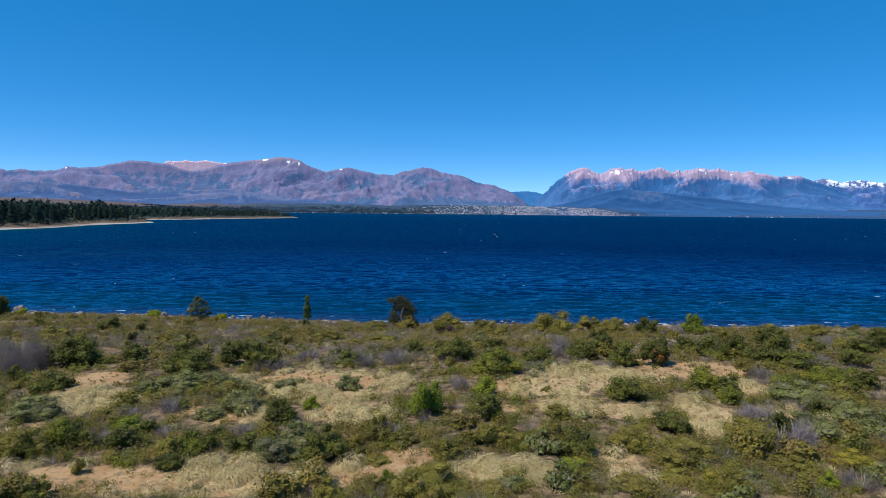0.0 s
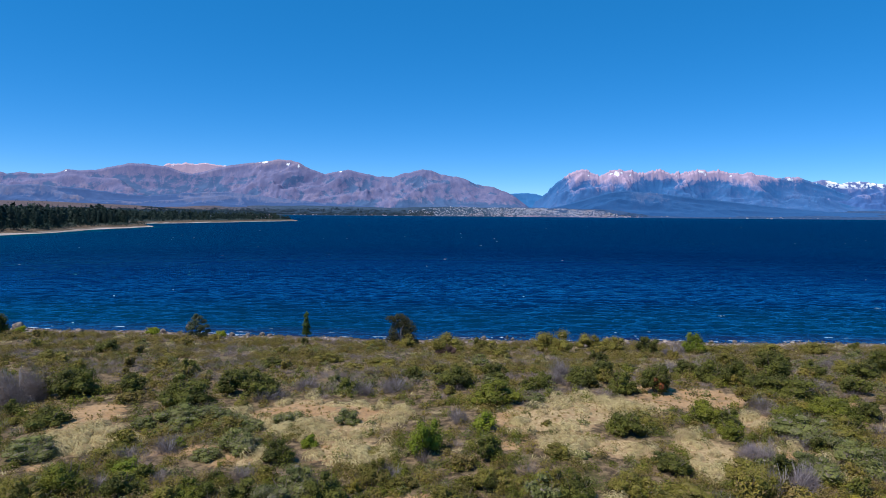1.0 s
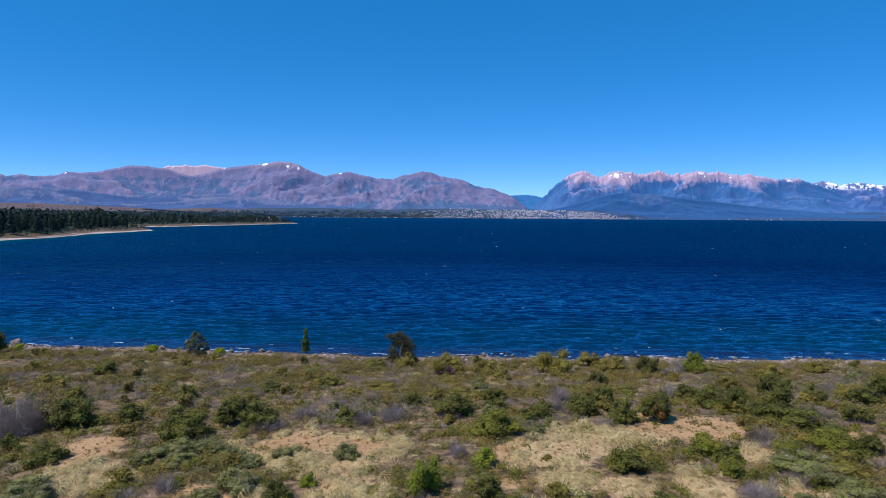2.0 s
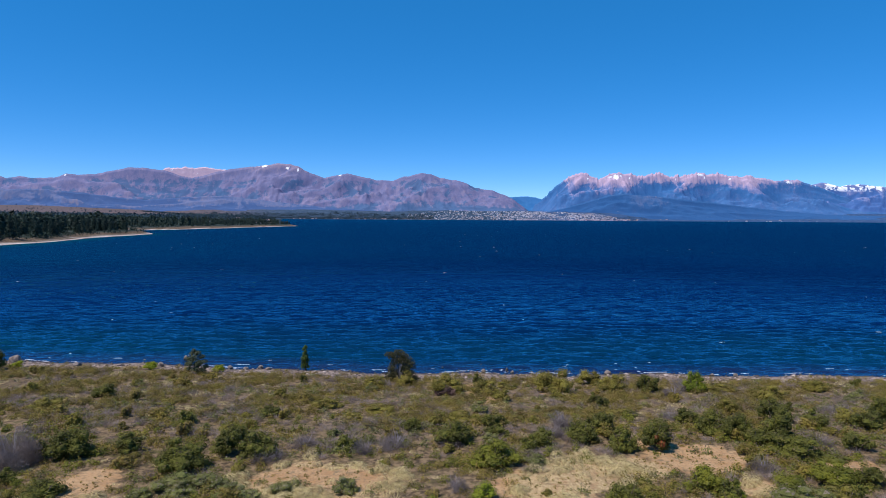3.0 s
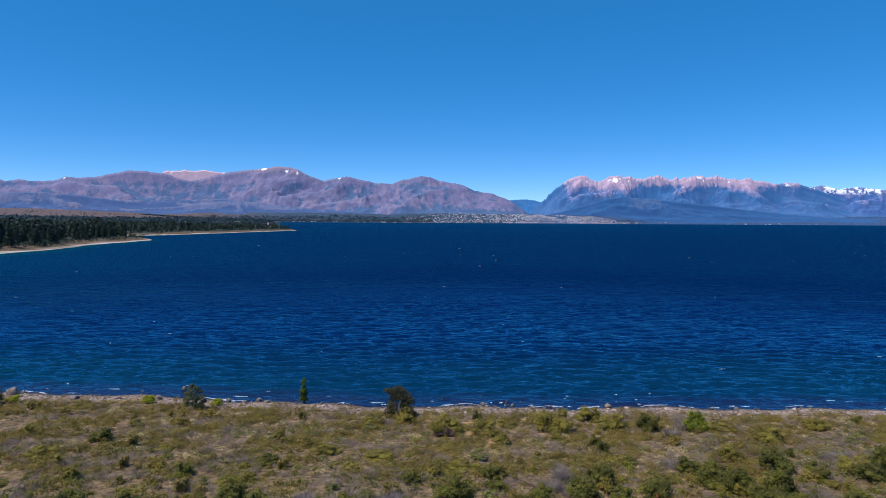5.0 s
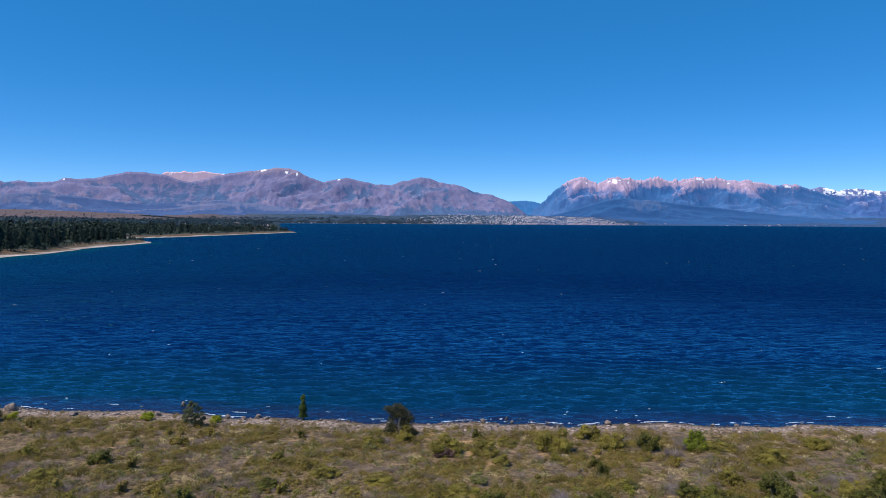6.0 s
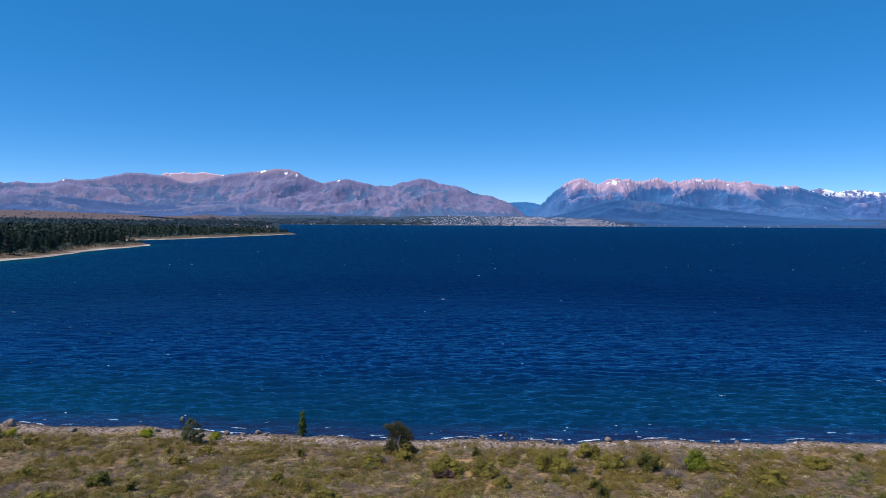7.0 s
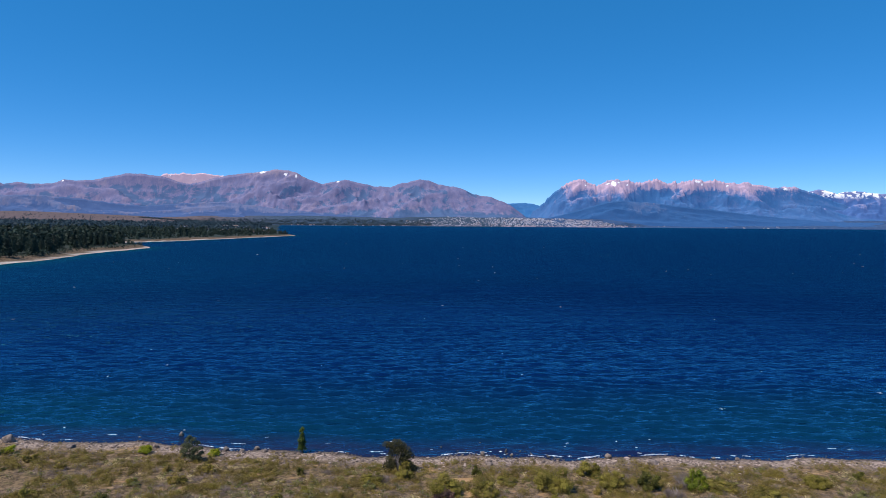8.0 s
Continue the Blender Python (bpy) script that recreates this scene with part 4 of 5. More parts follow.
part("crown", sheet("crown", v, tris(v), leaves("pine_crown", (0.036, 0.052, 0.026), (0.120, 0.142, 0.074), dryness=0.03)), pine)
part("trunk", stems(1.8, 2.6, 7, M_BARK, 0.6), pine)

edge = thing("pine_tree", stand(-49.2, 67.0), "dark small pine on the edge of the beach", "tree")
v = crown(lobes_for(2.0, 2.4, 22), 4800, 0.08)
part("crown", sheet("crown", v, tris(v), M_DENSE), edge)
part("trunk", stems(1.4, 2.1, 6, M_BARK, 0.6), edge)

poplar = thing("poplar_tree", stand(-16.6, 71.0), "slender upright young poplar at the waterline", "tree")
v = crown([(0.10 * math.sin(3 * i), 0.08 * math.cos(4 * i), 0.42 + 0.25 * i, 0.50 - 0.042 * i + 0.07 * math.sin(5 * i), 0.48 - 0.04 * i, 0.30) for i in range(10)], 2200, 0.08, tangle=1.0, fill=0.5)
part("crown", sheet("crown", v, tris(v), leaves("poplar_leaves", (0.030, 0.055, 0.010), (0.110, 0.160, 0.030), dryness=0.0)), poplar)
a = np.array([(0, 0, -0.2), (0.02, 0, 1.2)])
v, f = sticks(a, np.array([(0.02, 0, 1.2), (0.04, 0.02, 3.0)]), np.array((0.06, 0.045)), np.array((0.045, 0.012)))
part("trunk", sheet("trunk", v, f, M_BARK), poplar)

gnarled = thing("windswept_tree", stand(-5.2, 64.6, 0.3), "gnarled dark tree with bare grey limbs by the beach", "tree")
v = crown([(-1.15, 0, 3.0, 0.55, 0.5, 0.28), (-0.75, 0, 2.8, 0.6, 0.6, 0.42), (-0.2, 0.1, 3.1, 0.6, 0.6, 0.4), (0.25, 0, 2.8, 0.6, 0.6, 0.45), (0.7, 0, 2.35, 0.6, 0.6, 0.45), (1.0, 0.1, 1.8, 0.55, 0.6, 0.5), (0.2, 0.3, 2.1, 0.7, 0.5, 0.5),
           (-0.6, 0.2, 2.1, 0.5, 0.5, 0.5), (-1.05, 0, 0.75, 0.6, 0.6, 0.5), (0.95, -0.2, 0.9, 0.65, 0.6, 0.6), (0.3, 0.3, 1.2, 0.7, 0.5, 0.7), (1.35, 0, 0.5, 0.5, 0.5, 0.4), (-0.85, -0.2, 1.5, 0.5, 0.4, 0.5), (0.45, -0.35, 1.6, 0.55, 0.4, 0.5), (0.0, -0.3, 2.4, 0.6, 0.4, 0.45), (-0.7, -0.3, 0.9, 0.5, 0.4, 0.5)], 9000, 0.07, tangle=1.1, fill=0.5)
part("crown", sheet("crown", v, tris(v), leaves("dusky_leaves", (0.030, 0.036, 0.016), (0.080, 0.080, 0.034), dryness=0.1)), gnarled)
v = crown([(0.75, -0.7, 1.1, 0.5, 0.3, 0.5), (0.3, -0.7, 0.8, 0.3, 0.3, 0.3)], 500, 0.09)
part("shoot_foliage", sheet("shoot_foliage", v, tris(v), M_OLIVE), gnarled, "fresh green shoots")
part("limb_frame", stems(2.4, 3.4, 18, M_DEADWOOD, 0.95), gnarled, "bare grey limbs")


# ---- low scrub and grass ----
def scatter(n, y0, y1, keep):
    """Places over the foreground where keep(x, y) beats a random number."""
    y = rng.uniform(y0, y1, n)
    x = rng.uniform(-1, 1, n) * (0.80 * y + 4)
    ok = rng.uniform(0, 1, n) < keep(x, y)
    return x[ok], y[ok]


def open_ground(x, y):
    return np.maximum(within(x, y, CLEARINGS), within(x, y, SANDY))


def scrub(name, material, xs, ys, w, h, leaf, count, label, tangle=0.6, least=40):
    """One sheet of low shrubs too many to count."""
    zs = land(xs, ys)
    k = len(xs)
    leaf = 0.72 * leaf * np.clip(0.03 * ys - 0.05, 0.5, 1.25)
    per = np.maximum((count * w * h * (0.085 / leaf) ** 2).astype(int), 2 * least)
    at, out, size = [], [], []
    for i in range(k):
        m = per[i]
        nl = 3
        c = rng.uniform(-0.5, 0.5, (nl, 2)) * w[i] * 0.6
        top = h[i] * rng.uniform(0.65, 1.0, nl)
        j = rng.integers(0, nl, m)
        d = units(m)
        d[:, 2] = np.abs(d[:, 2])
        r = rng.uniform(0.35, 1.05, m)[:, None] ** 0.6
        rad = np.stack([np.full(m, w[i] * 0.34), np.full(m, w[i] * 0.34), top[j]], 1)
        p = d * rad * r
        p[:, :2] += c[j]
        at.append(p + np.array((xs[i], ys[i], zs[i] - 0.03)))
        out.append(d)
        size.append(np.full(m, leaf[i]))
    v = flakes(np.concatenate(at), np.concatenate(out), np.concatenate(size), tangle=tangle)
    tagged(new(name, sheet(name, v, tris(v), material)), label, "shrub", kind="stuff")


def cover(x, y):
    d = shore(x) - y
    return (1 - np.maximum(0.93 * within(x, y, CLEARINGS), 0.97 * within(x, y, SANDY))) * smooth(1.6, 5.5, d + 1.5 * wavy(x * 0.5, y * 0.5, 8.0)) * (0.5 + 0.5 * smooth(-0.35, 0.35, wavy(x * 0.55, y * 0.55, 9.0)))


def greyness(x, y):
    g = within(x, y, [(-23.1, 43.1, 2.7, 1.8), (-26.6, 47.2, 3.0, 1.9), (-18.9, 45.2, 2.8, 1.3), (-15.9, 47.1, 2.8, 2.0), (-5.6, 43.6, 3.7, 2.6), (-7.3, 40.3, 3.1, 1.7), (21.4, 51.3, 2.0, 2.7), (27.9, 48.6, 4.1, 3.4),
                      (32.7, 52.8, 2.8, 2.6), (7.1, 43.4, 1.7, 2.6), (-26.9, 56.8, 3.5, 2.7), (-18.9, 57.5, 2.2, 2.0), (-24.5, 48.9, 2.0, 1.5), (-34.4, 50.3, 2.2, 1.8), (17.8, 48.6, 2.4, 2.2), (-4.6, 53.1, 2.0, 2.2)])
    return np.maximum(0.95 * g, 0.28 * smooth(0.0, 0.9, wavy(x * 0.35, y * 0.35, 11.0)))


x, y = scatter(1750, 17, 48, lambda x, y: cover(x, y) * (1 - greyness(x, y)) * 0.85)
scrub("low_green_scrub", M_MID, x, y, rng.uniform(0.5, 1.2, len(x)), rng.uniform(0.3, 0.75, len(x)), 0.08, 165, "low green scrub between dry grass")
x, y = scatter(2600, 17, 48, lambda x, y: cover(x, y) * (1 - greyness(x, y)) * 0.9)
scrub("low_olive_scrub", M_SCRUB, x, y, rng.uniform(0.5, 1.3, len(x)), rng.uniform(0.25, 0.7, len(x)), 0.085, 140, "low olive and ochre steppe scrub")
def patchy(x, y):
    """Where the green wins over the grey brush towards the beach."""
    return smooth(-0.15, 0.15, wavy(x * 0.55, y * 0.85, 9.0)) * (1 - 0.75 * greyness(x, y))


def ochre(x, y):
    """Where the scrub towards the beach turns yellow-green."""
    return smooth(-0.2, 0.35, wavy(x * 0.4, y * 0.7, 15.0))


for name, material, count, ripe, label in (("shoreward_olive_scrub", M_HEATH, 6600, 0, "low olive scrub towards the beach"), ("shoreward_green_scrub", M_OLIVE, 3200, 0, "low green scrub towards the beach"), ("shoreward_yellow_scrub", M_SCRUB, 5200, 1, "low yellow-green scrub towards the beach")):
    x, y = scatter(count, 44, 69, lambda x, y: cover(x, y) * (0.10 + 0.9 * patchy(x, y)) * (0.2 + 0.8 * np.abs(1 - ripe - ochre(x, y))))
    scrub(name, material, x, y, 0.6 + 1.0 * rng.uniform(0, 1, len(x)) ** 1.5, 0.28 + 0.55 * rng.uniform(0, 1, len(x)) ** 1.5, 0.064, 110, label, 0.6, least=66)
x, y = scatter(6600, 38, 69, lambda x, y: cover(x, y) * (1 - 0.95 * patchy(x, y)) * (0.15 + 0.85 * smooth(-0.1, 0.25, wavy(x * 0.45, y * 0.7, 16.0))))
scrub("shoreward_brush", M_BRUSH, x, y, rng.uniform(0.7, 1.6, len(x)), 0.18 + 0.42 * rng.uniform(0, 1, len(x)) ** 1.5, 0.052, 70, "grey-mauve brushwood between the olive scrub", 0.9, least=36)
x, y = scatter(900, 62, 74, lambda x, y: 0.75 * smooth(0.8, 1.8, shore(x) - y) * (1 - smooth(5.0, 6.5, shore(x) - y)) * smooth(-0.2, 0.4, wavy(x * 0.8, y * 0.8, 17.0)))
scrub("beach_scrub", M_HEATH, x, y, rng.uniform(0.4, 1.3, len(x)), rng.uniform(0.2, 0.6, len(x)), 0.062, 110, "small olive bushes scattered over the shingle", 0.7, least=50)
x, y = scatter(4600, 17, 67, lambda x, y: cover(x, y) * (0.25 + greyness(x, y)))
scrub("low_sage_scrub", M_SAGE, x, y, rng.uniform(0.5, 1.3, len(x)), rng.uniform(0.25, 0.6, len(x)), 0.095, 150, "grey-green sage scrub", 1.2, least=30)


pattern_materials = (M_OLIVE, M_SCRUB, M_OLIVE, M_SAGE, M_SCRUB, M_DENSE)
patterns = []
for k, (w, h) in enumerate(((1.2, 0.8), (1.5, 0.9), (0.9, 0.7), (1.3, 0.7), (1.0, 0.9), (1.1, 0.9))):
    v = crown(lobes_for(w, h, 9), 620, 0.068)
    patterns.append((sheet("foliage", v, tris(v), pattern_materials[k]), stems(w, h, 6, M_BARK)))
x, y = scatter(420, 18, 67, lambda x, y: 0.75 * cover(x, y) * (shore(x) - y > 7.5))
for i in range(min(len(x), 140)):
    leaf_mesh, stem_mesh = patterns[int(rng.integers(0, 6))]
    ob = thing("low_shrub", stand(x[i], y[i], 0.05, float(rng.uniform(0, 360))) @ Matrix.Scale(float(rng.uniform(0.75, 1.35)), 4), "low rounded steppe shrub among dry scrub", "shrub", "low steppe shrubs")
    part("foliage", leaf_mesh, ob)
    part("branch_frame", stem_mesh, ob)


x = rng.uniform(-18, 18, 500)
y = rng.uniform(-12, 18, 500)
ok = rng.uniform(0, 1, 500) < cover(x, y)
x, y = x[ok], y[ok]
scrub("rear_scrub", M_SCRUB, x, y, rng.uniform(0.6, 1.5, len(x)), rng.uniform(0.2, 0.6, len(x)), 0.16, 90, "low olive scrub on the dry plain", least=30)
for i in range(0, len(x), 40):
    leaf_mesh, stem_mesh = patterns[i % 6]
    ob = thing("low_shrub", stand(x[i], y[i], 0.05, 47.0 * i) @ Matrix.Scale(1.1, 4), "low rounded steppe shrub among dry scrub", "shrub", "low steppe shrubs")
    part("foliage", leaf_mesh, ob)
    part("branch_frame", stem_mesh, ob)


def spiky(name, material, xs, ys, w, h, count, width, label, category, lean=0.7):
    """Blades or twigs that spring from the ground in tufts, in one sheet."""
    zs = land(xs, ys)
    i = np.repeat(np.arange(len(xs)), count)
    n = len(i)
    a = rng.uniform(0, 6.283, n)
    r = np.sqrt(rng.uniform(0, 1, n))
    ca, sa = np.cos(a), np.sin(a)
    foot = np.stack([xs[i] + 0.35 * w[i] * r * ca, ys[i] + 0.35 * w[i] * r * sa, zs[i] - 0.02], 1)
    hh = h[i] * rng.uniform(0.6, 1.05, n) * (1 - 0.35 * r)
    tip = foot + np.stack([lean * w[i] * (0.2 + r) * ca * 0.5, lean * w[i] * (0.2 + r) * sa * 0.5, hh], 1)
    b = a + 1.57 + rng.normal(0, 0.5, n)
    side = np.stack([np.cos(b), np.sin(b), np.zeros(n)], 1) * (width * rng.uniform(0.6, 1.3, n))[:, None]
    v = np.stack([foot - side, foot + side, tip], 1).reshape(-1, 3)
    tagged(new(name, sheet(name, v, tris(v), material)), label, category, kind="stuff")


def tussocks(name, xs, ys, w, h, count, label):
    """Domes of fine dry blades that droop outwards and are combed by the wind, in one sheet."""
    i = np.repeat(np.arange(len(xs)), count)
    n = len(i)
    d = units(n)
    d[:, 2] = np.abs(d[:, 2])
    at = np.stack([xs[i], ys[i], land(xs, ys)[i] - 0.03], 1) + d * np.stack([w / 2, w / 2, h], 1)[i] * rng.uniform(0.72, 1.05, n)[:, None]
    a = 1.2 * wavy(xs, ys, 6.0)[i] + 0.3 * rng.normal(0, 1, n)
    way = d * np.array((1, 1, 0)) - np.array((0, 0, 0.6)) + 0.5 * np.stack([np.cos(a), np.sin(a), np.zeros(n)], 1) + 0.35 * units(n)
    way -= d * (way * d).sum(1)[:, None]
    way /= np.linalg.norm(way, axis=1, keepdims=True) + 1e-9
    tip = at + way * (w[i] * rng.uniform(0.12, 0.30, n))[:, None] + d * rng.uniform(-0.01, 0.05, n)[:, None]
    side = np.cross(way, d + 0.5 * units(n)) * (rng.uniform(0.004, 0.008, n) * (0.4 + ys[i] / 28))[:, None]
    v = np.stack([at - side, at + side, tip], 1).reshape(-1, 3)
    tagged(new(name, sheet(name, v, tris(v), M_STRAW)), label, "grass", kind="stuff")


x, y = scatter(12500, 17, 47, lambda x, y: within(x, y, CLEARINGS) * (1 - 0.93 * within(x, y, SANDY)) * (0.08 + 0.92 * smooth(0.0, 0.4, wavy(x * 0.9, y * 0.9, 4.0))))
tussocks("dry_grass", x, y, rng.uniform(0.5, 1.25, len(x)), rng.uniform(0.20, 0.50, len(x)), 310, "straw-coloured dry tussock grass")
x, y = scatter(3000, 17, 67, lambda x, y: (0.30 - 0.1 * smooth(44, 50, y)) * smooth(4, 9, shore(x) - y) * (1 - open_ground(x, y)))
spiky("sparse_grass", M_STRAW, x, y, rng.uniform(0.3, 0.8, len(x)), rng.uniform(0.12, 0.28, len(x)), 40, 0.012, "thin dry grass between the scrub", "grass", 0.9)
x, y = scatter(2600, 45, 68, lambda x, y: smooth(2.5, 6.0, shore(x) - y) * (1 - 0.85 * patchy(x, y)) * smooth(0.05, 0.4, wavy(x * 0.6, y * 0.9, 18.0)))
tussocks("shoreward_grass", x, y, rng.uniform(0.4, 1.0, len(x)), rng.uniform(0.12, 0.32, len(x)), 90, "pale dry grass tufts between the scrub near the beach")
x, y = scatter(15000, 17, 47, lambda x, y: 0.6 * open_ground(x, y))
scrub("dwarf_scrub", M_SCRUB, x, y, 0.12 + 0.45 * rng.uniform(0, 1, len(x)) ** 2, rng.uniform(0.05, 0.24, len(x)), 0.06, 60, "dwarf scrub and litter on open sandy ground", least=10)
x, y = scatter(2600, 17, 47, lambda x, y: 0.30 * open_ground(x, y) * (wavy(x * 1.3, y * 1.3, 14.0) > 0.1))
scrub("clearing_scrub", M_SAGE, x, y, rng.uniform(0.35, 0.9, len(x)), rng.uniform(0.2, 0.5, len(x)), 0.075, 150, "small grey-green bushes scattered over the open ground", 1.0, least=40)
x, y = scatter(3400, 17, 66, lambda x, y: cover(x, y) * (0.10 + 0.8 * greyness(x, y)))
spiky("grey_brush", M_BRUSH, x, y, rng.uniform(0.6, 1.4, len(x)), rng.uniform(0.35, 0.75, len(x)), 130, 0.007, "leafless grey-mauve brushwood", "brush", 0.9)


# ---- stones of the beach ----
def boulder(x, y, w, h):
    bm = bmesh.new()
    bmesh.ops.create_icosphere(bm, subdivisions=3, radius=1.0)
    s = x * 3.1 + y
    for q in bm.verts:
        c = q.co
        k = 1 + 0.42 * noise.noise(c * 1.2 + Vector((s, s, 0))) + 0.16 * noise.noise(c * 3.0 + Vector((0, s, s)))
        q.co = Vector((c.x * w * 0.5 * k, c.y * w * 0.42 * k, c.z * h * 0.62 * k))
    me = bpy.data.meshes.new("boulder")
    bm.to_mesh(me)
    bm.free()
    me.materials.append(M_STONE)
    for p in me.polygons:
        p.use_smooth = True
    ob = new("boulder", me)
    z = max(float(land(x, y)), -0.35)
    ob.matrix_basis = pose(x, y, z + h * 0.3, 0, 0, s * 40)
    tagged(ob, "weathered grey-brown boulder at the water's edge", "rock", "boulders on the shore")


BOULDERS = [(-50.9, 72.6, 1.6, 1.1), (-32.4, 76.2, 1.1, 1.2), (-33.2, 71.3, 1.2, 0.9), (-42.6, 70.8, 1.7, 0.7), (4.1, 67.2, 1.4, 0.5), (6.8, 70.8, 0.8, 0.6),
            (3.6, 71.0, 0.9, 0.8), (17.4, 70.5, 1.0, 0.7), (-27.4, 66.6, 1.4, 0.5), (4.2, 68.4, 0.9, 0.5), (21.6, 68.3, 1.6, 0.6), (-25.3, 71.5, 0.9, 0.5),
            (-23.2, 70.6, 0.8, 0.5), (-21.9, 71.8, 0.8, 0.5), (-20.7, 70.8, 0.8, 0.4), (31.4, 70.2, 0.7, 0.5), (29.0, 70.6, 0.5, 0.4), (6.3, 72.2, 0.6, 0.8), (6.8, 68.2, 1.0, 0.4)]
for b in BOULDERS:
    s = 0.58 if 3 < b[0] < 8 else 0.62 if -45 < b[0] < -27 else 0.8
    boulder(b[0], b[1], b[2] * s, b[3] * s)

# a rounded block as the pattern of all pebbles
bm = bmesh.new()
bmesh.ops.create_icosphere(bm, subdivisions=1, radius=1.0)
pv = np.array([q.co[:] for q in bm.verts])
pf = np.array([[q.index for q in f.verts] for f in bm.faces])
bm.free()
n = 5200
x = np.where(np.arange(n) < 420, rng.normal(7.5, 6.0, n), rng.uniform(-62, 62, n))
d = np.where(np.arange(n) < 420, rng.normal(-0.7, 1.0, n), rng.normal(1.3, 1.7, n))
y = shore(x) - d
s = 0.045 + 0.13 * rng.uniform(0, 1, n) ** 3 + np.where(np.arange(n) < 420, 0.03, 0.0)
s = s * np.where(rng.uniform(0, 1, n) < 0.05, 1.8, 1.0) * np.where(d < 0, 0.72, 1.0)
turn = rng.uniform(0, 6.283, n)
sx, sy, sz = s * rng.uniform(0.8, 1.4, n), s * rng.uniform(0.7, 1.1, n), s * rng.uniform(0.45, 0.8, n)
q = pv[None] * np.stack([sx, sy, sz], 1)[:, None] * rng.uniform(0.8, 1.15, (n, len(pv), 1))
v = np.stack([q[..., 0] * np.cos(turn)[:, None] - q[..., 1] * np.sin(turn)[:, None] + x[:, None],
              q[..., 0] * np.sin(turn)[:, None] + q[..., 1] * np.cos(turn)[:, None] + y[:, None],
              q[..., 2] + (np.maximum(land(x, y), -0.1) + sz * 0.3)[:, None]], 2).reshape(-1, 3)
f = (np.arange(n)[:, None, None] * len(pv) + pf[None]).reshape(-1, 3)
tagged(new("beach_pebbles", sheet("beach_pebbles", v, f, M_PEBBLE)), "pale and brown cobbles along the beach", "stones", kind="stuff")


# ---- foam on the water ----
def foam(name, xs, ys, length, depth, label):
    """Streaks of foam, each a run of ragged little patches."""
    run = 20
    i = np.repeat(np.arange(len(xs)), run)
    k, n = len(i), 7
    u = rng.uniform(-0.5, 0.5, k)
    cx = xs[i] + u * length[i]
    cy = ys[i] + shore(cx) - shore(xs[i]) + depth[i] * (rng.normal(0, 0.7, k) + 1.2 * u * np.sin(xs[i] * 7))
    size = length[i] * rng.uniform(0.04, 0.16, k) * (1.15 - 1.6 * np.abs(u))
    deep = depth[i] * rng.uniform(0.2, 0.75, k)
    a = np.linspace(0, 6.283, n, endpoint=False)
    rag = rng.uniform(0.4, 1.2, (k, n))
    px = cx[:, None] + size[:, None] * np.cos(a) * rag
    py = cy[:, None] + deep[:, None] * np.sin(a) * rag
    pz = 0.03 + 0.25 * deep[:, None] * (1 + np.sin(a)) * rag
    v = np.stack([px, py, pz], 2).reshape(-1, 3)
    f = np.arange(k)[:, None] * n + np.arange(n)[None]
    tagged(new(name, sheet(name, v, f, M_FOAM)), label, "foam", kind="stuff")


n = 34
x = rng.uniform(-58, 58, n)
foam("surf_foam", x, shore(x) + 0.45 + rng.normal(0, 0.18, n), 0.6 + 3.4 * rng.uniform(0, 1, n) ** 2, rng.uniform(0.04, 0.10, n), "white surf breaking on the shingle")
n = 34
x = rng.uniform(-58, 58, n)
foam("breaking_waves", x, shore(x) + 0.8 + 4.5 * rng.uniform(0, 1, n) ** 2, 0.3 + 2.0 * rng.uniform(0, 1, n) ** 3, rng.uniform(0.05, 0.12, n), "short white crests just off the beach")
y = 85 * (900 / 85) ** rng.uniform(0, 1, 110) ** 0.7
x = rng.uniform(-0.75, 0.85, 110) * y
ok = x > coast(y) + 15
x, y = x[ok], y[ok]
n = len(x)
foam("whitecaps", x, y, rng.uniform(0.25, 0.9, n) ** 2 * (1 + y / 700), rng.uniform(0.05, 0.12, n) * (1 + y / 160), "small whitecaps on the open lake")


# ---- woods on the left shore ----
def conifer(h, w, count, size):
    """A tapering conifer crown with ragged tiers."""
    t = rng.uniform(0.0, 1.0, count) ** 0.85
    a = rng.uniform(0, 6.283, count)
    tier = 0.75 + 0.25 * np.sin(t * 26 + a)
    r = 0.62 * w * (1 - t) ** 0.55 * tier * np.sqrt(rng.uniform(0.3, 1, count)) + 0.05 * w
    at = np.stack([r * np.cos(a), r * np.sin(a), h * (0.12 + 0.88 * t)], 1)
    return flakes(at, np.stack([np.cos(a), np.sin(a), np.full(count, 0.5)], 1), size * (1.2 - 0.6 * t), tangle=0.9)


def wood_places(n, y0, y1, deep, inset):
    y = rng.uniform(y0, y1, n)
    d = inset + deep * rng.uniform(0, 1, n) ** 1.2
    x = coast(y) - d
    return x, y, d


patterns = []
for k in range(4):
    h, w = ((19, 7.5), (16, 7.0), (21, 8.0), (13, 7.5))[k]
    v = conifer(h, w, 460, 1.05)
    crown_mesh = sheet("crown", v, tris(v), M_PINE)
    sv, sf = sticks(np.array([(0, 0, -0.6)]), np.array([(0, 0, h * 0.8)]), 0.28, 0.06)
    patterns.append((crown_mesh, sheet("trunk", sv, sf, M_BARK)))
x, y, d = wood_places(190, 345, 606, 60, 9)
d = d + np.interp(y, (345, 430, 470, 606), (0, 2, 9, 16))
x = coast(y) - d
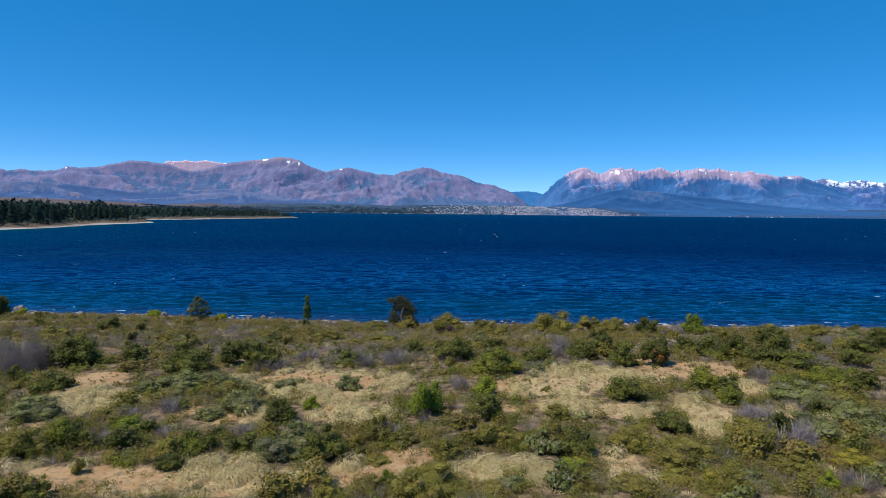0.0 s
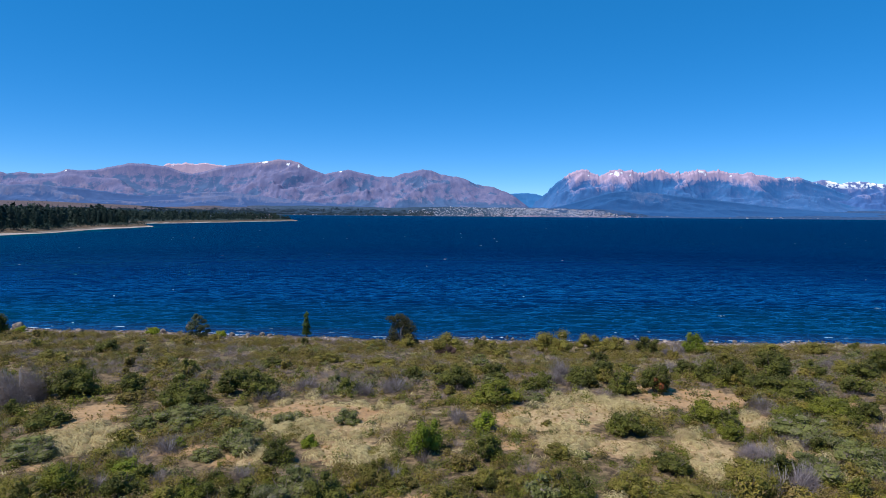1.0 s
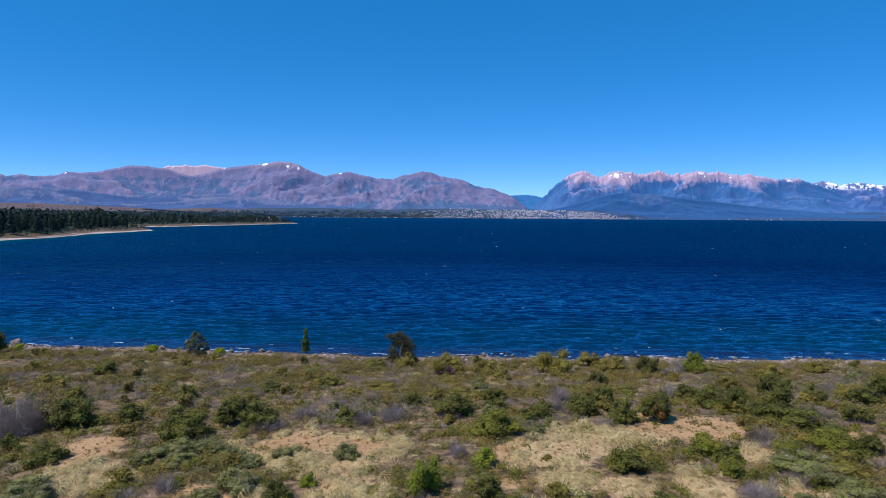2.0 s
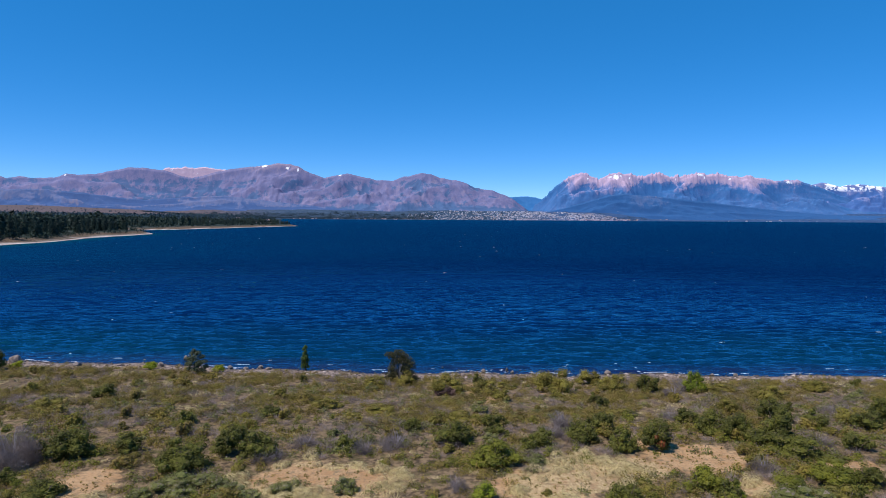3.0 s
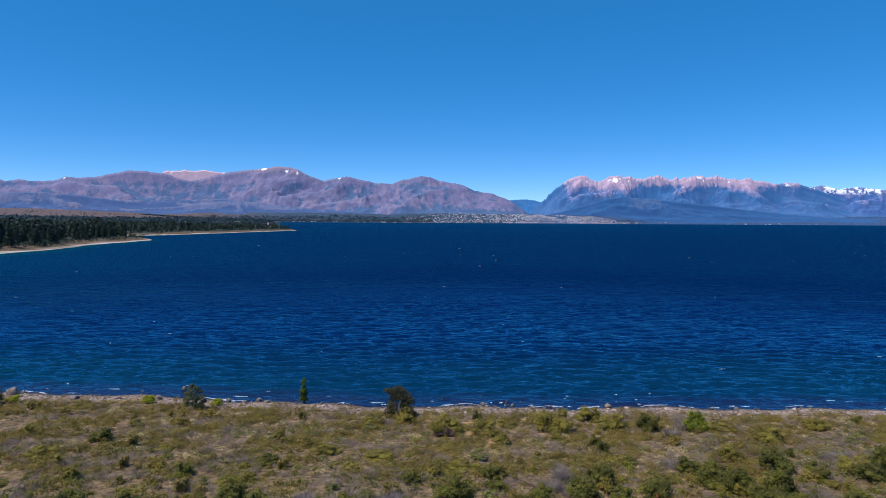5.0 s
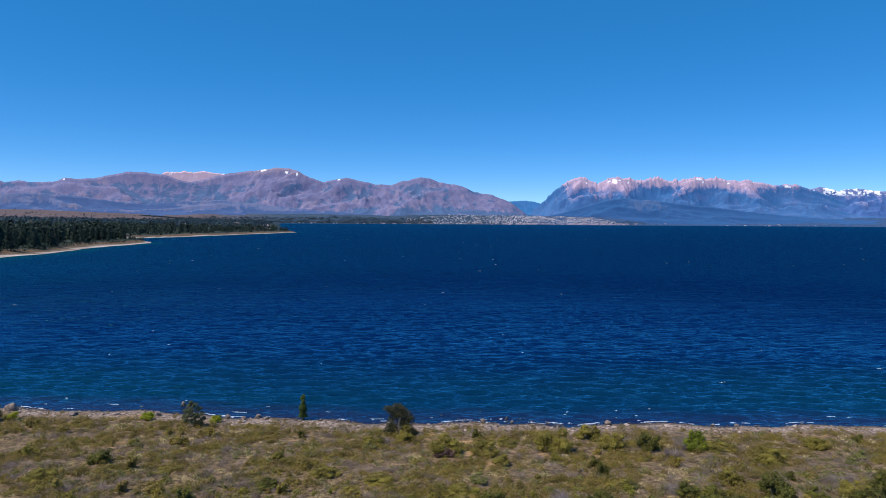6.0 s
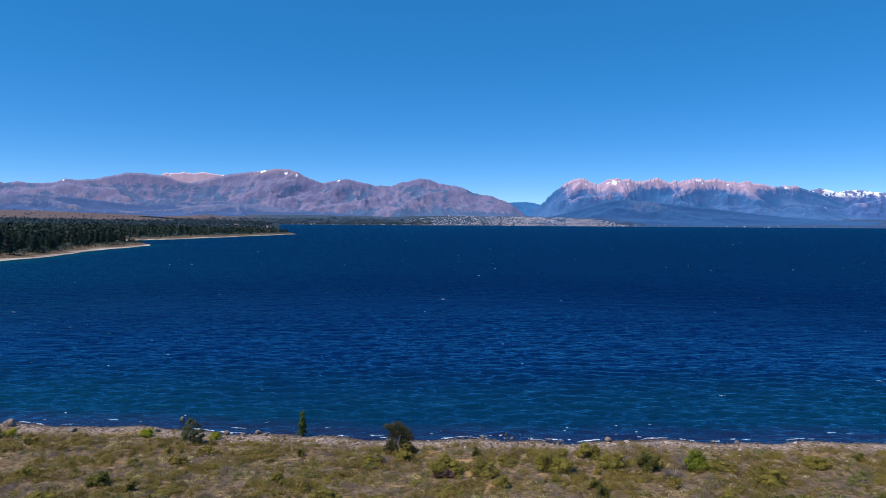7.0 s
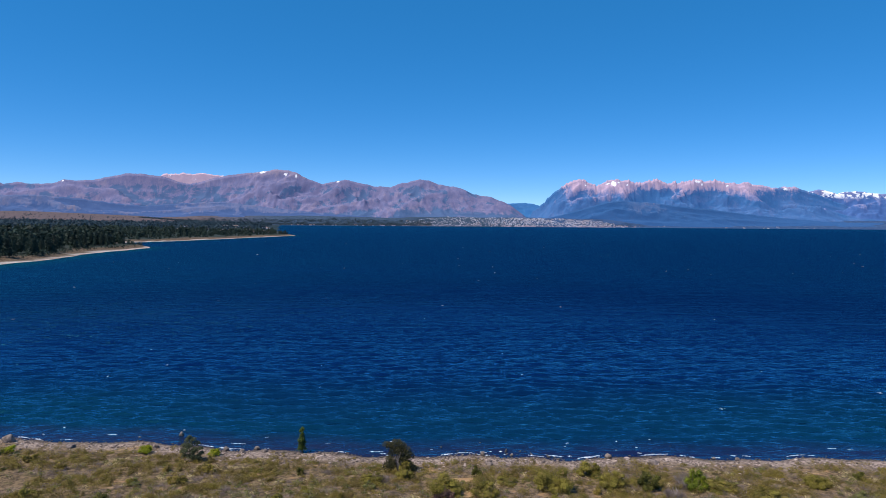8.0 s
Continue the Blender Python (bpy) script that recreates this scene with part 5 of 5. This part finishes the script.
for i in range(len(x)):
    crown_mesh, trunk_mesh = patterns[i % 4]
    s = rng.uniform(0.38, 0.74)
    ob = thing("conifer", stand(x[i], y[i], 0.3, float(rng.uniform(0, 360))) @ Matrix.Scale(s, 4), "tall dark green conifer in the lakeside wood", "tree", "conifers of the lakeside wood")
    part("crown", crown_mesh, ob)
    part("trunk", trunk_mesh, ob)


def wood(name, xs, ys, h, count, material, label, wide=0.6, leaf=0.085):
    """Many far trees, pointed and round-headed ones, as one sheet of leaf clumps."""
    zs = land(xs, ys)
    k = len(xs)
    h = h * (0.85 + 0.3 * wavy(xs * 0.045, ys * 0.045, 6.0))
    head = rng.uniform(0.32, 0.85, k)
    i = np.repeat(np.arange(k), count)
    n = len(i)
    t, a = rng.uniform(0, 1, n), rng.uniform(0, 6.283, n)
    r = 0.5 * wide * h[i] * (1 - t) ** head[i] * np.sqrt(rng.uniform(0.35, 1, n)) * (0.8 + 0.3 * np.sin(3 * a + 9 * t + i)) + 0.02 * h[i]
    at = np.stack([xs[i] + r * np.cos(a), ys[i] + r * np.sin(a), zs[i] + h[i] * (0.04 + 0.96 * t)], 1)
    v = flakes(at, np.stack([np.cos(a), np.sin(a), 0.3 + t], 1), leaf * h[i] * (14.0 / math.sqrt(count)), tangle=0.6)
    tagged(new(name, sheet(name, v, tris(v), material)), label, "woods", kind="stuff")


x, y, d = wood_places(1500, 330, 640, 300, 30)
wood("lakeside_wood", x, y, rng.uniform(6, 15, len(x)), 50, M_PINE, "dark conifer wood behind the sandy shore")
x, y, d = wood_places(1700, 690, 1165, 420, 14)
wood("headland_wood", x, y, rng.uniform(5.5, 11.5, len(x)) * (0.6 + 0.4 * smooth(8, 60, d)), 40, M_PINE, "dark mixed wood on the far headland")
VILLAGE = [(-500, 1330, 120, 70), (-640, 1640, 150, 90), (-600, 1900, 140, 80)]
y = 1200 * (4180 / 1200) ** rng.uniform(0, 1, 9000) ** 0.75
x = coast(y) - 40 - np.maximum(80, 0.82 * y + coast(y)) * rng.uniform(0, 1, 9000)
ok = wavy(x * 0.006, y * 0.004, 2.0) > -0.7 + 0.35 * smooth(3600, 4100, y)
ok &= (y < 2450 + 160 * wavy(x * 0.01, y * 0.006, 3.0)) | (x > -(0.43 + 0.05 * wavy(x * 0.012, y * 0.012, 5.0)) * y) | (rng.uniform(0, 1, 9000) < 0.05)
ok &= within(x, y, VILLAGE) < 0.3
x, y = x[ok], y[ok]
wood("inland_wood", x, y, rng.uniform(5, 12, len(x)), 10, M_HAZEWOOD, "woods on the plain behind the lake, bluish with haze", 2.6)
x = rng.uniform(-2150, -150, 2600)
y = far_shore(x) + 12 + 160 * rng.uniform(0, 1, 2600) ** 1.4
wood("far_shore_wood", x, y, rng.uniform(6, 12, 2600), 12, M_HAZEWOOD, "dark woods along the far shore", 3.0)
x, y, d = wood_places(260, 340, 620, 20, 8)
wood("bank_bushes", x, y, rng.uniform(1.0, 3.5, 260), 24, M_PINE, "low bushes on the sandy bank", 1.3)


# ---- houses ----
def house_meshes(w, d, h):
    bm = bmesh.new()
    p = [bm.verts.new(c) for c in ((-w, -d, -1.2), (w, -d, -1.2), (w, d, -1.2), (-w, d, -1.2), (-w, -d, h), (w, -d, h), (w, d, h), (-w, d, h), (-w, 0, h * 1.5), (w, 0, h * 1.5))]
    for f in ((0, 1, 5, 4), (1, 2, 6, 9, 5), (2, 3, 7, 6), (3, 0, 4, 8, 7)):
        bm.faces.new([p[i] for i in f])
    walls = bpy.data.meshes.new("house_body")
    bm.to_mesh(walls)
    bm.free()
    walls.materials.append(M_PLASTER)
    o, t = 1.08, 0.35
    v = []
    for s in (0, t):
        v += [(-w * o, -d * 1.12, h * 0.95 + s), (w * o, -d * 1.12, h * 0.95 + s), (w * o, 0, h * 1.52 + s), (-w * o, 0, h * 1.52 + s), (w * o, d * 1.12, h * 0.95 + s), (-w * o, d * 1.12, h * 0.95 + s)]
    f = [(0, 1, 2, 3), (3, 2, 4, 5), (9, 8, 7, 6), (11, 10, 8, 9), (0, 6, 7, 1), (5, 4, 10, 11), (0, 3, 9, 6), (3, 5, 11, 9), (1, 7, 8, 2), (2, 8, 10, 4)]
    return walls, sheet("roof", v, f, M_ROOF)


HOUSES = [house_meshes(4.0, 3.0, 1.9), house_meshes(5.0, 3.2, 2.1), house_meshes(3.4, 2.6, 1.8), house_meshes(7, 3.6, 2.6)]


def house(x, y, k, turn, label, group):
    walls, roof = HOUSES[k]
    ob = thing("house", stand(x, y, 0.0, turn), label, "house", group)
    part("house_body", walls, ob)
    part("roof", roof, ob)


for i in range(290):
    x = float(rng.choice((rng.normal(760, 230), rng.normal(200, 240), rng.normal(1050, 110), rng.uniform(1400, 2600)), p=(0.40, 0.40, 0.14, 0.06)))
    x = max(-330.0, x)
    up = 230 if x < 1000 else 120 if x < 1150 else 60
    y = float(far_shore(np.array(x))) + 6 + up * float(rng.uniform(0, 1)) ** 1.25
    house(x, y, int(rng.integers(0, 4)), float(rng.uniform(-25, 25)), "pale plastered house of the lakeside town", "houses of the far town")
for x, y, k in [(-372, 1140, 2), (-352, 1128, 0), (-334, 1136, 2), (-468, 1165, 0), (-505, 1205, 2), (-440, 1190, 2)]:
    house(x, y, k, float(rng.uniform(-20, 20)), "pale house among trees on the headland", "headland houses")
for cx, cy, a, b in VILLAGE:
    for i in range(9):
        house(cx + a * float(rng.uniform(-0.75, 0.75)), cy + b * float(rng.uniform(-0.3, 0.7)), int(rng.integers(0, 4)), float(rng.uniform(-20, 20)), "pale house in a clearing of the inland woods", "village houses")
for i in range(26):
    x = float(rng.uniform(-1150, -300))
    house(x, float(far_shore(np.array(x))) + 4 + 24 * float(rng.uniform(0, 1)), int(rng.integers(0, 4)), float(rng.uniform(-20, 20)), "pale house between woods on the far shore", "houses of the far shore")

x = rng.uniform(-340, 1350, 1500)
y = far_shore(x) + 14 + np.where(x < 1050, 245, 110) * rng.uniform(0, 1, 1500)
wood("town_trees", x, y, rng.uniform(3, 7, 1500), 14, M_HAZEWOOD, "dark trees between the houses of the far town", 2.4)

# rooftops of the town behind the first houses, a speck each
n = 1550
x = np.where(rng.uniform(0, 1, n) < 0.5, rng.uniform(-330, 1100, n), np.minimum(rng.normal(660, 240, n), 1160))
y = far_shore(x) + 10 + np.interp(x, (-330, 0, 950, 1160), (150, 250, 230, 70)) * rng.uniform(0, 1, n)
z = land(x, y)
w, d, h = rng.uniform(2.0, 4.6, n), rng.uniform(1.6, 2.8, n), 1.0 + 1.5 * rng.uniform(0, 1, n) ** 2
box = np.array([(-1, -1, -0.6), (1, -1, -0.6), (1, 1, -0.6), (-1, 1, -0.6), (-1, -1, 1), (1, -1, 1), (1, 1, 1), (-1, 1, 1), (-1, 0, 1.5), (1, 0, 1.5)])
v = (box[None] * np.stack([w, d, h], 1)[:, None] + np.stack([x, y, z], 1)[:, None]).reshape(-1, 3)
f = np.array([(0, 1, 5, 4), (1, 2, 6, 5), (2, 3, 7, 6), (3, 0, 4, 7), (4, 5, 9, 8), (6, 7, 8, 9)])
tagged(new("far_town", sheet("far_town", v, (np.arange(n)[:, None, None] * 10 + f[None]).reshape(-1, 4), M_PLASTER)), "pale houses of the lakeside town", "town", kind="stuff")
